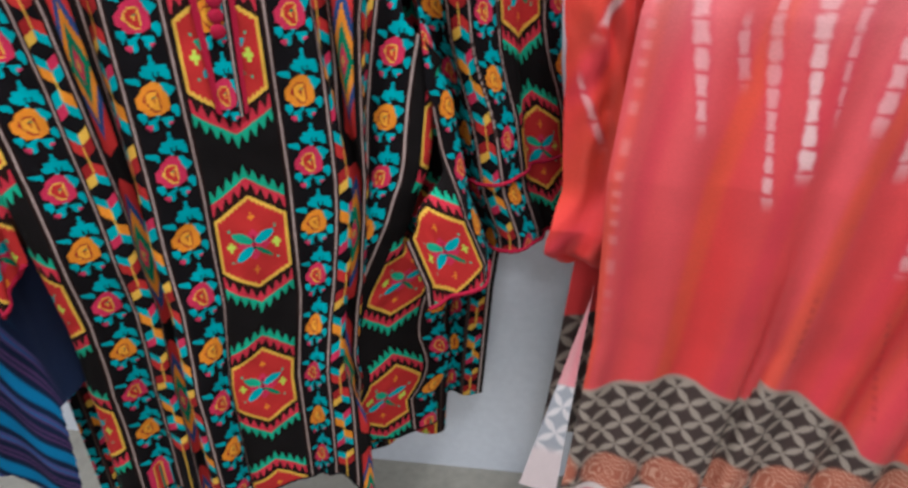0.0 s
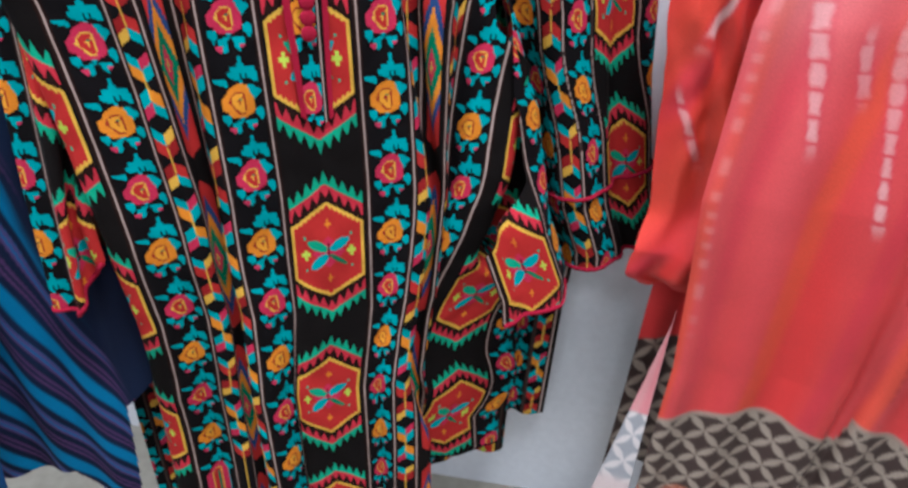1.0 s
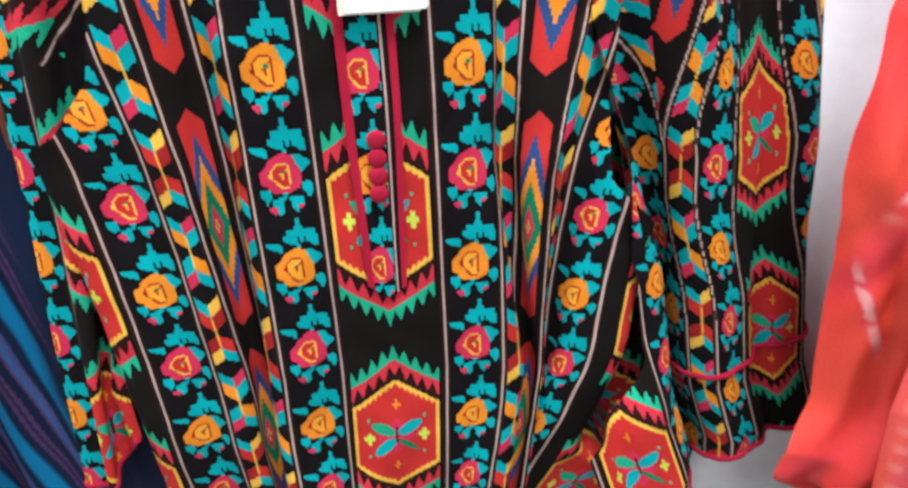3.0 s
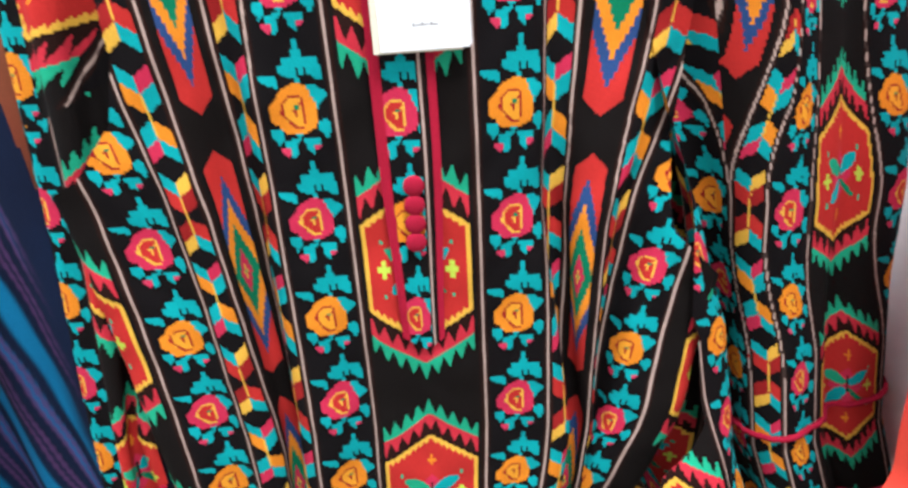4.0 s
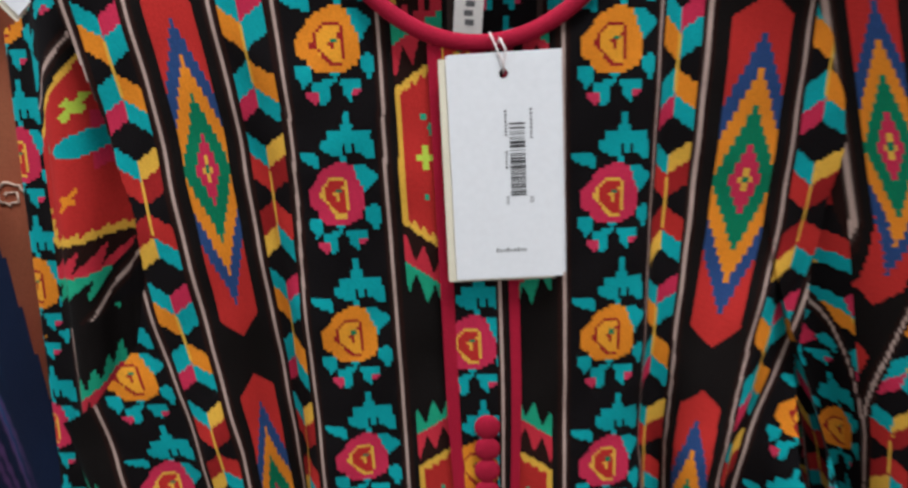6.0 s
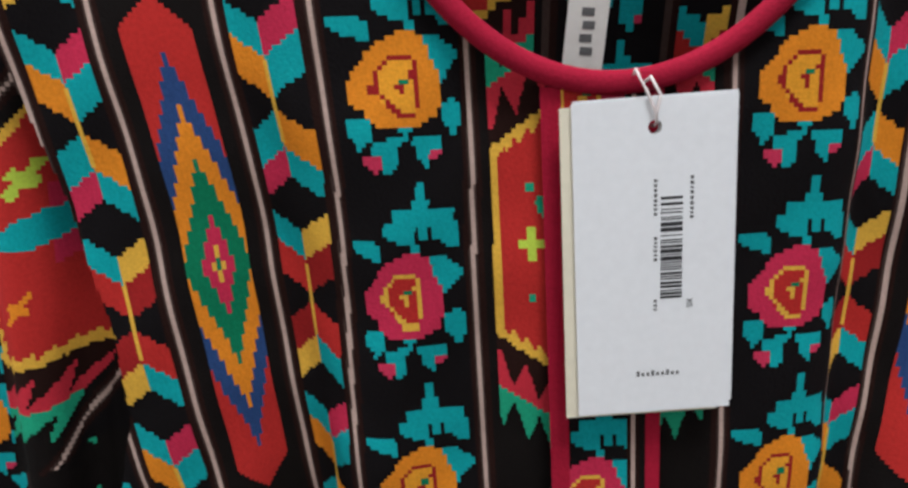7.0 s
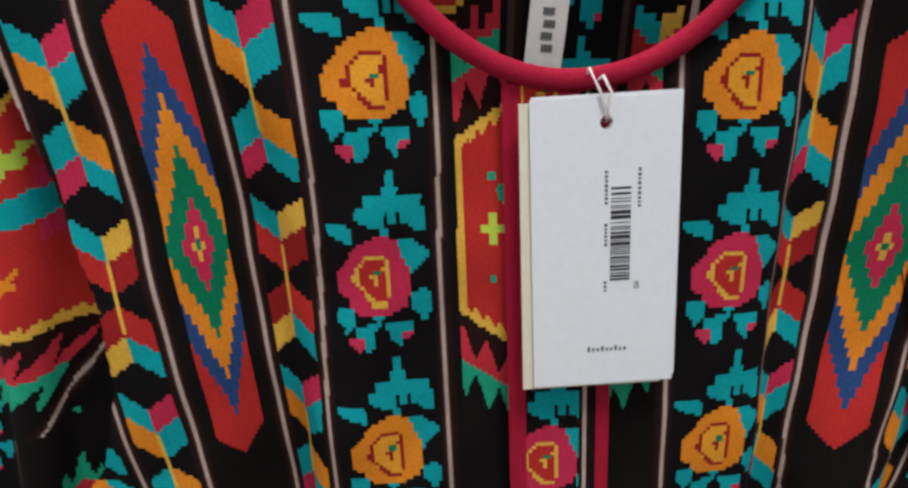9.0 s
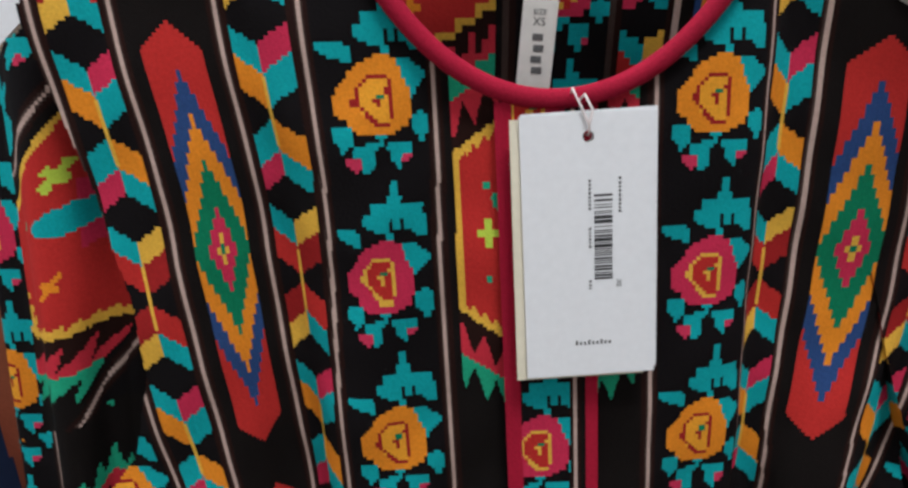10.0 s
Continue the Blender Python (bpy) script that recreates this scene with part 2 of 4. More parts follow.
# ---------------------------------------------------------------- the shop
def slab(name, corners, normal, thick, material, label, category):
    """A flat wall, floor or ceiling through four corners, thick on the side of its normal."""
    bm = bmesh.new()
    a = [bm.verts.new(c) for c in corners]
    b = [bm.verts.new(Vector(c) + Vector(normal) * thick) for c in corners]
    bm.faces.new(a)
    bm.faces.new(b[::-1])
    for k in range(4):
        bm.faces.new((a[k], b[k], b[(k + 1) % 4], a[(k + 1) % 4]))
    bmesh.ops.recalc_face_normals(bm, faces=bm.faces)
    return tagged(part(name, bm, material), label, category, kind="structure")


ALONG, AWAY = Vector((0.905, -0.425, 0)), Vector((0.425, 0.905, 0))
FOOT = Vector((0, 0.277, 0))
HIGH = 2.7


def at(a, d, z=0.0):
    """A place a metres along the back wall and d metres in front of it."""
    p = FOOT + ALONG * a - AWAY * d
    return (p.x, p.y, z)


slab("floor", [at(-3, 0), at(3, 0), at(3, 4.2), at(-3, 4.2)], (0, 0, -1), 0.1, floor_stone, "grey-beige floor of the shop", "floor")
slab("ceiling", [at(-3, 0, HIGH), at(3, 0, HIGH), at(3, 4.2, HIGH), at(-3, 4.2, HIGH)], (0, 0, 1), 0.1, ceiling_paint, "plain white ceiling of the shop", "ceiling")
slab("wall_back", [at(-3, 0), at(3, 0), at(3, 0, HIGH), at(-3, 0, HIGH)], AWAY, 0.12, wall_paint, "cool white painted wall behind the garments", "wall")
slab("wall_front", [at(-3, 4.2), at(3, 4.2), at(3, 4.2, HIGH), at(-3, 4.2, HIGH)], -AWAY, 0.12, wall_paint, "plain white wall closing the shop", "wall")
slab("wall_left", [at(-3, 0), at(-3, 4.2), at(-3, 4.2, HIGH), at(-3, 0, HIGH)], -ALONG, 0.12, wall_paint, "plain white side wall of the shop", "wall")
slab("wall_right", [at(3, 0), at(3, 4.2), at(3, 4.2, HIGH), at(3, 0, HIGH)], ALONG, 0.12, wall_paint, "plain white side wall beside the rail", "wall")
for a, d, watts in ((-1.0, 0.85, 39), (0.7, 0.85, 39), (-1.2, 2.6, 12), (0.6, 2.6, 12)):
    p = at(a, d, HIGH - 0.02)
    ceiling_lamp(*p, watts)

# ---------------------------------------------------------------- the printed kurta
kurta = thing("kurta", (0, 0, 0.2), "black cotton kurta with bright folk print and crimson piping", "shirt")


def under(ob, parent):
    ob.parent = parent
    ob.matrix_parent_inverse = Matrix.Translation(parent.location).inverted()
    return ob


us, zs = np.arange(-0.3010, 0.3641, CELL / 2), np.arange(0.10, 1.125, CELL)
TALL = (0.10, 0.20, 0.40, 0.60, 0.80, 0.95, 1.08)
FRONT_FOLDS = [
    (lambda z: np.interp(z, (0.58, 0.80, 0.95), (-0.129, -0.119, -0.112)), 0.0150, TALL, (1.60, 1.60, 1.60, 1.55, 1.15, 0.64, 0.45)),
    (-0.190, 0.012, TALL, (0.5, 0.5, 0.5, 0.4, 0.2, 0.0, 0.0)),
    (lambda z: np.interp(z, (0.28, 0.38, 0.62, 0.80), (0.160, 0.132, 0.129, 0.1035)), 0.0125, TALL, (1.2, 1.3, 1.65, 1.70, 1.30, 0.9, 0.5)),
    (0.176, 0.014, TALL, (1.2, 1.2, 1.35, 1.4, 1.0, 0.2, 0.0)),
    (-0.050, 0.012, TALL, (0.75, 0.70, 0.55, 0.40, 0.25, 0.05, 0.05)),
    (0.062, 0.012, TALL, (0.65, 0.60, 0.3, 0.1, 0.1, 0.05, 0.05)),
]
CX = ((0.2, 0.39, 0.5, 0.63, 0.85, 1.05), (-0.006, -0.007, 0.006, 0.008, 0.002, -0.0055))
FRONT_Y = ((0.1, 0.6, 1.1), (0.0, 0.004, 0.0))


def front_lean(U, Z):
    aside = 0.098 * smooth(0.54, 0.45, Z)
    back = 1.3 * smooth(0.240, 0.264, U - aside) - 1.3 * smooth(0.232, 0.258, -U)
    wave = 0.10 * np.sin(U * 95 + Z * 5) * smooth(1.0, 0.5, Z) + 0.05 * np.sin(U * 41 - Z * 9)
    return back + wave


front_xyz = drape(us, zs, 0.0, CX, FRONT_Y, FRONT_FOLDS, front_lean)
# the sides are tucked back under the arms and pulled in towards the hem
GU, GZ = np.meshgrid(us, zs)
pull = smooth(0.78, 0.93, GZ) * smooth(0.10, 0.14, GU)
front_xyz[..., 0] += 0.021 * pull - 0.014 * smooth(0.14, 0.19, GU) * smooth(0.82, 0.60, GZ)
front_xyz[..., 1] += 0.018 * pull
front_xyz[..., 0] -= 0.007 * smooth(0.96, 1.05, GZ) * smooth(0.05, 0.12, -GU)
front_xyz[..., 0] -= 0.012 * smooth(0.04, 0.09, GU) * smooth(0.62, 0.45, GZ) * (1 - smooth(0.14, 0.19, GU))
front_xyz[..., 0] += 0.013 * smooth(0.03, 0.06, -GU) * smooth(0.60, 0.35, GZ)
front_xyz[..., 0] += smooth(0.14, 0.19, -GU) * 0.006 * smooth(0.90, 0.80, GZ) * smooth(0.60, 0.75, GZ)
front_xyz[..., 1] += 0.035 * smooth(0.13, 0.20, -GU) * smooth(0.62, 0.30, GZ)
front_xyz[..., 1] += 0.0011 * (np.sin(GU * 52 + GZ * 31) * np.sin(GZ * 23 - GU * 17) + 0.6 * np.sin(GU * 140 - GZ * 44 + 2 * np.sin(GZ * 19)) + 0.35 * np.sin(GZ * 160 + 3 * np.sin(GU * 60)))
low = smooth(0.66, 0.40, GZ)
front_xyz[..., 0] -= 0.060 * smooth(0.15, 0.21, GU) * low
front_xyz[..., 1] += 0.040 * smooth(0.15, 0.20, GU) * low
UC, ZC = np.meshgrid(centres(us), centres(zs))
neck_line = lambda x: 1.010 + 8.3 * x * x + 900 * x ** 4 * 0.5
hem_line = 0.216 - 0.060 * smooth(0.09, 0.13, UC) + 0.062 * smooth(0.17, 0.20, UC) + 0.006 * np.sin(UC * 60)
arm_right = np.interp(ZC, (0.61, 0.70, 0.78, 0.84, 0.90, 0.93, 1.04), (0.358, 0.31, 0.212, 0.186, 0.174, 0.171, 0.181))
arm_edge = np.where(UC > 0, arm_right, 1.0) * 1.0
arm_edge = np.minimum(arm_edge, np.where(UC > 0, 1.0, 0.0) + np.interp(ZC, (0.61, 0.79, 0.83, 0.865, 0.90, 0.93, 1.04), (0.358, 0.31, 0.225, 0.190, 0.174, 0.171, 0.181)))
keep = (ZC < neck_line(UC + np.interp(ZC, *CX))) & (ZC > hem_line) & (abs(UC) < arm_edge) & (ZC < 1.046 + 0.45 * (0.178 - abs(UC)))


def follow(Z, real, first, pitch):
    """Heights on the unstretched print for a column whose repeats hang at the given heights, from the top down."""
    step = (real[0] - real[-1]) / (len(real) - 1)
    hung = [real[0] + 3 * step] + list(real) + [real[-1] - 6 * step]
    drawn = [first + 3 * pitch] + [first - k * pitch for k in range(len(real))] + [first - (len(real) + 5) * pitch]
    return np.interp(Z, hung[::-1], drawn[::-1])


# the cloth hangs unevenly: every column of the print keeps its own stretch
BLOOM_DROP, HALF_CHEVRON = 48 * CELL, CHEVRON_DROP / 2
ZH = follow(ZC, (0.9587, 0.7615, 0.570, 0.385), 0.957, DROP) + 0.093 * smooth(0.20, 0.23, UC) + 0.048 * smooth(0.20, 0.22, -UC)
ZF = np.select([UC < -0.13, UC < 0, UC < 0.13], [
    follow(ZC, (0.9127, 0.8475, 0.782, 0.715, 0.6515), 0.9372, BLOOM_DROP),
    follow(ZC, (1.0115, 0.943, 0.8704, 0.799, 0.728, 0.657, 0.586, 0.518, 0.446, 0.371, 0.295), 1.0063, BLOOM_DROP),
    follow(ZC, (1.0115, 0.9424, 0.8704, 0.797, 0.725, 0.6544, 0.5853, 0.5219, 0.4557, 0.389, 0.3174, 0.2512), 1.0063, BLOOM_DROP)],
    follow(ZC, (0.7555, 0.690, 0.625), 0.799, BLOOM_DROP))
ZV = np.select([UC < -0.13, UC < 0, UC < 0.13], [
    follow(ZC, (0.9352, 0.8675, 0.8045, 0.745, 0.678), 0.94625, HALF_CHEVRON),
    follow(ZC, (1.005, 0.939, 0.869, 0.7955, 0.7307, 0.6515), 1.01175, HALF_CHEVRON),
    follow(ZC, (0.999, 0.933, 0.863, 0.7895, 0.7247, 0.6455), 1.01175, HALF_CHEVRON)],
    follow(ZC, (0.925, 0.8488, 0.768, 0.706), 0.94625, HALF_CHEVRON))
ZL = np.where(UC < 0, follow(ZC, (0.9526, 0.7566), 0.954, DROP), follow(ZC, (0.9438, 0.748), 0.954, DROP))
ease = -0.0036 * np.exp(-((UC + 0.0842) / 0.007) ** 2) * smooth(0.87, 0.97, ZC) + 0.0042 * smooth(0.100, 0.115, UC) * smooth(0.176, 0.160, UC) * smooth(0.78, 0.88, ZC) - 0.0042 * np.exp(-((UC + 0.061) / 0.02) ** 2) * smooth(0.95, 1.005, ZC)
slots = print_chart(UC + ease - 0.012 * smooth(0.226, 0.243, UC), ZC, columns=(ZH, ZF, ZV, ZL))
front_keep = keep
under(sheet("front", front_xyz, keep, slots, PRINT), kurta)

# inside of the back, seen in the neck and past the side slit
bu, bz = np.arange(-0.245, 0.3351, CELL * 2), np.arange(0.12, 1.10, CELL * 2)
BACK_FOLDS = [(-0.12, 0.02, TALL, (0.7,) * 7), (0.06, 0.02, TALL, (0.8, 0.8, 0.8, 0.6, 0.4, 0.2, 0.1)), (0.21, 0.014, TALL, (1.2, 1.2, 1.1, 0.9, 0.6, 0.2, 0.0)), (0.28, 0.012, TALL, (1.1, 1.1, 1.0, 0.8, 0.4, 0.0, 0.0))]
back_xyz = drape(bu, bz, 0.0, ((0.1, 1.1), (0.0, 0.0)), ((0.1, 0.9, 1.1), (0.11, 0.075, 0.035)), BACK_FOLDS)
back_xyz[..., 0] += 0.030 * smooth(0.18, 0.26, bu)[None, :] * smooth(0.8, 0.5, bz)[:, None]
BU, BZ = np.meshgrid(centres(bu), centres(bz))
keep = (BZ > 0.125 + 0.070 * smooth(0.262, 0.275, BU)) & (BZ < 1.085 - 0.1 * smooth(0.1, 0.2, abs(BU))) & ((BZ < 0.9) | (abs(BU) < 0.17))
under(sheet("back", back_xyz, keep, print_chart(BU + 0.0537, BZ, -0.070, 0.051), PRINT), kurta)

# neck piping
bm = bmesh.new()
arc = [(-0.094, 0.012, 1.075)] + [(q, -0.003 - 0.05 * q * q, float(neck_line(q)) - 0.001) for q in np.linspace(-0.078, 0.078, 41)] + [(0.094, 0.012, 1.075)]
under(part("neck_piping", tube(bm, arc, 0.0037, 12, 0.75), crimson), kurta)

# placket
pu, pz = np.arange(-0.0202, 0.01831, CELL * 0.5), np.arange(0.700, 1.0085, CELL)
px = np.meshgrid(pu, pz)
placket_xyz = np.stack([px[0] * (1 - 0.25 * smooth(0.85, 0.70, px[1])) + np.interp(px[1], *CX) + 0.0015, np.full(px[0].shape, -0.0035) + np.interp(px[1], *FRONT_Y), px[1]], -1)
PU, PZ = np.meshgrid(centres(pu), centres(pz))
pc = print_chart(PU + 0.0710, PZ, 0.0695)
pc[(PU < -0.0138) | (PU > 0.0125)] = INDEX["c"]
pc[abs(PU - 0.0085) < 0.0020] = INDEX["b"]
pc[abs(PU - 0.0085) < 0.0007] = INDEX["l"]
pc[(PU > 0.0104) & (PU < 0.0126)] = INDEX["k"]
keep = PZ > 0.702 + 0.5 * abs(PU)
under(sheet("placket", placket_xyz, keep, pc, PRINT), kurta)


def hem_bead(name, xyz, keep, material, radius, parent, cols):
    """A bead along the lower edge of a kept sheet."""
    line = []
    for j in range(cols[0], cols[1], 3):
        rows = np.nonzero(keep[:, j])[0]
        if len(rows):
            line.append(xyz[rows[0], j])
    bm = bmesh.new()
    return under(part(name, tube(bm, line, radius, 6), material), parent)


hem_bead("hem", front_xyz, front_keep & (GZ[1:, 1:] < 0.5), PRINT[INDEX["n"]], 0.0013, kurta, (4, front_keep.shape[1] - 4))

# ---- the sleeve on the side of the striped dress
lu, lz = np.arange(0.016, 0.1301, CELL), np.arange(0.50, 1.10, CELL)
LEFT_FOLDS = [(0.092, 0.010, (0.5, 0.7, 0.9, 1.0, 1.1), (1.25, 1.2, 0.9, 0.3, 0.0)), (0.045, 0.012, (0.5, 0.7, 0.9, 1.1), (0.9, 0.8, 0.5, 0.2)), (lambda z: 0.11 - 0.10 * (z - 0.5), 0.006, (0.5, 0.62, 0.7), (0.9, 0.7, 0.0)), (0.072, 0.006, (0.5, 0.62, 0.7), (-0.6, -0.5, 0.0))]


def left_lean(U, Z):
    return -0.55 + 0.9 * smooth(0.05, 0.085, U) - 1.4 * smooth(0.02, 0.0, U - 0.016) + 0.06 * np.sin(U * 160 + 9 * Z)


left_xyz = drape(lu, lz, 0.06, ((0.52, 0.64, 0.76, 0.94, 1.05), (-0.234, -0.228, -0.219, -0.209, -0.202)), ((0.5, 0.8, 1.1), (0.018, 0.020, 0.012)), LEFT_FOLDS, left_lean)
LU, LZ = np.meshgrid(centres(lu), centres(lz))
keep = (LZ > 0.520 + 0.9 * np.clip(LU - 0.06, 0, 1)) & (LU < 0.122) & (LZ < 1.033 + 0.45 * (LU - 0.06))
# the sleeve's print lies on its side seam: flowers outside, hexagons inside
# the head of the sleeve is cut on the bias and stretched, so its print is turned and larger
turned = print_chart(LU + 0.0365, LZ, 0.022)
head = print_chart(0.6583 * LU - 0.5933 * LZ + 0.5109, 0.2375 * LU + 0.6378 * LZ - 0.6447 + 0.957)
lower = print_chart(LU + 0.1755, LZ, 0.004)
head = np.where(LU < 0.0425 + 0.03 * (LZ - 0.91), turned, head)
left_sleeve = under(sheet("sleeve", left_xyz, keep, np.where(LZ > 0.872 + 0.35 * (LU - 0.07), head, lower), PRINT), kurta)
cols = [j for j in range(keep.shape[1]) if keep[:, j].any()]
hem_bead("cuff_piping", left_xyz, keep, crimson, 0.0024, kurta, (cols[0], cols[-1]))

# ---- the sleeve on the side of the coral dress
ru, rz = np.arange(-0.045, 0.3551, CELL), np.arange(0.40, 1.10, CELL)
TALL_R = (0.40, 0.52, 0.70, 0.90, 1.05)
RIGHT_FOLDS = [
    (0.130, 0.0280, TALL_R, (1.75, 1.75, 1.70, 0.95, 0.7)),
    (-0.010, 0.010, TALL_R, (0.3, 0.4, 1.0, 1.2, 1.2)),
    (0.262, 0.010, TALL_R, (0.8, 0.8, 0.7, 0.3, 0.1)),
    (0.205, 0.012, TALL_R, (-0.3, -0.3, -0.3, -0.2, 0.0)),
]


def right_lean(U, Z):
    return 0.30 + 1.1 * smooth(0.30, 0.34, U) + 0.07 * np.sin(U * 90 + 6 * Z)


right_xyz = drape(ru, rz, 0.2255, ((0.40, 0.52, 0.58, 0.72, 0.79, 0.92, 1.05), (0.345, 0.334, 0.312, 0.288, 0.280, 0.252, 0.215)), ((0.4, 0.7, 1.1), (0.02, 0.026, 0.02)), RIGHT_FOLDS, right_lean)
EU, EZ = np.meshgrid(ru, rz)
flap = smooth(0.075, 0.030, EU) * smooth(0.66, 0.58, EZ)
right_xyz[..., 0] += 0.008 * flap
right_xyz[..., 1] -= 0.020 * flap
RU, RZ = np.meshgrid(centres(ru), centres(rz))
low = 0.490 + 0.02 * smooth(0.06, 0.30, RU)
keep = (RZ > low) & (RZ < 1.06) & (RU > np.interp(RZ, (0.575, 0.635, 0.72, 0.80, 0.85, 0.95), (-0.045, 0.036, 0.044, 0.075, 0.092, 0.110)))
# pleats in the sleeve hide some columns of its print and widen others
slide = smooth(0.77, 0.65, RZ) * (0.0155 + 0.008 * smooth(0.22, 0.27, RU)) * smooth(0.10, 0.13, RU)
high = np.interp(RU, (-0.1, 0.09, 0.165, 0.184, 0.2026, 0.212, 0.228, 0.250, 0.2804, 0.36), (-0.1, 0.09, 0.115, 0.1325, 0.150, 0.177, 0.2235, 0.265, 0.3295, 0.41))
middle = np.interp(RU - slide, (-0.1, 0.1249, 0.125, 0.147, 0.1610, 0.1612, 0.1753, 0.186, 0.2005, 0.2171, 0.2545, 0.2819, 0.36), (-0.1, 0.1249, 0.0415, 0.0645, 0.088, 0.150, 0.1635, 0.177, 0.2005, 0.2235, 0.265, 0.300, 0.38))
up_there = smooth(0.79, 0.93, RZ)
RP = middle * (1 - up_there) + high * up_there
flap_z = RZ + np.interp(RU, (0.088, 0.10), (0.032, 0.02))
R_HEX = np.where(RU > 0.20, follow(RZ, (1.003, 0.803, 0.6218), 0.957, DROP), flap_z)
R_BLOOM = np.where(RU - slide > 0.17, follow(RZ, (0.859, 0.7887, 0.717, 0.649), 0.8681, BLOOM_DROP), np.where(RU > 0.12, RZ + 0.078, flap_z))
R_CHEVRON = follow(RZ, (0.9200, 0.8520, 0.7845, 0.717), 0.94625, HALF_CHEVRON)
R_DIAMOND = RZ - 0.005
right_sleeve = under(sheet("sleeve", right_xyz, keep, print_chart(RP, RZ, columns=(R_HEX, R_BLOOM, R_CHEVRON, R_DIAMOND)), PRINT), kurta)
hem_bead("cuff_piping", right_xyz, keep, crimson, 0.0028, kurta, (2, keep.shape[1] - 1))
row = int(np.argmin(abs(rz - 0.60)))
bm = bmesh.new()
line = [right_xyz[int(row - 14 + 24 * (j - 90) / 180), j] + np.array((0, -0.002, 0)) for j in range(95, keep.shape[1] - 12, 3)]
under(part("cuff_seam", tube(bm, line, 0.0026, 6), crimson), kurta)

# ---- scalloped trim on the placket
for k in range(4):
    bm = bmesh.new()
    bmesh.ops.create_uvsphere(bm, u_segments=14, v_segments=8, radius=1.0, matrix=pose(0.001 + float(np.interp(0.8, *CX)), -0.0045, 0.822 - 0.0125 * k) @ Matrix.Diagonal((0.0068, 0.0022, 0.0068, 1)))
    for f in bm.faces:
        f.smooth = True
    under(part("scallop", bm, crimson), kurta)

# ---- woven neck label inside the back
bm = bmesh.new()
SEWN = pose(-0.0034, 0.0215, 1.0285, 8, 4, 0)
box(bm, (0.0137, 0.0006, 0.035), SEWN, 0.0002)
neck_label = under(part("neck_label", bm, satin, None, "white woven size label with dark lettering"), kurta)


def lettering(name, text, size, m, material, parent):
    curve = bpy.data.curves.new(name, "FONT")
    curve.body, curve.size, curve.align_x, curve.align_y = text, size, "CENTER", "CENTER"
    curve.extrude = 0.00004
    curve.materials.append(material)
    ob = new(name, curve)
    ob.matrix_world = m
    ob.parent = parent
    ob.matrix_parent_inverse = Matrix.Translation(kurta.location).inverted()
    return ob


def bars(name, specs, m, material):
    """Flat printed bars: (x, z, width, height)."""
    bm = bmesh.new()
    for x, z, w, h in specs:
        box(bm, (w, 0.00008, h), m @ pose(x, 0, z))
    return part(name, bm, material)


FACE = SEWN @ pose(0, -0.0004, 0)
for text, size, z in (("SIZE", 0.0030, 0.0128), ("XS", 0.0042, 0.0092)):
    lettering("lettering", text, size, FACE @ pose(0, 0, z, 90), grey_ink, kurta)
under(bars("maker_mark", [(0.0006 * (k % 2), 0.0035 - 0.0042 * k, 0.0042, 0.0026) for k in range(4)], FACE, grey_ink), kurta)

# ---- plastic hanger in the shoulders
hanger = thing("clothes_hanger", (0, 0.016, 1.05), "white plastic clothes hanger inside the kurta's shoulders", "hanger")
white_plastic = surface("white_plastic", (0.75, 0.75, 0.73), 0.3, 0.02, bump=0.02)
bm = bmesh.new()
tube(bm, [(q, 0.016, 1.100 - 0.30 * abs(q) - 0.6 * q * q) for q in np.linspace(-0.165, 0.165, 31)], 0.0045, 8)
under(part("arms", bm, white_plastic), hanger)
bm = bmesh.new()
tube(bm, [(0, 0.016, 1.10), (0, 0.016, 1.135)] + [(0.0, 0.016 + 0.022 * math.sin(q), 1.160 - 0.022 * math.cos(q)) for q in np.linspace(0.0, 4.0, 16)], 0.0017, 8)
under(part("hook", bm, steel), hanger)

# ---------------------------------------------------------------- price tag
tag = thing("price_tag", (0.0105, -0.008, 0.995), "white cardboard price tag with barcode hanging from neckline", "price tag")
TAG = pose(0.0126, -0.0100, 0.9536, 0, -2.4, 0)


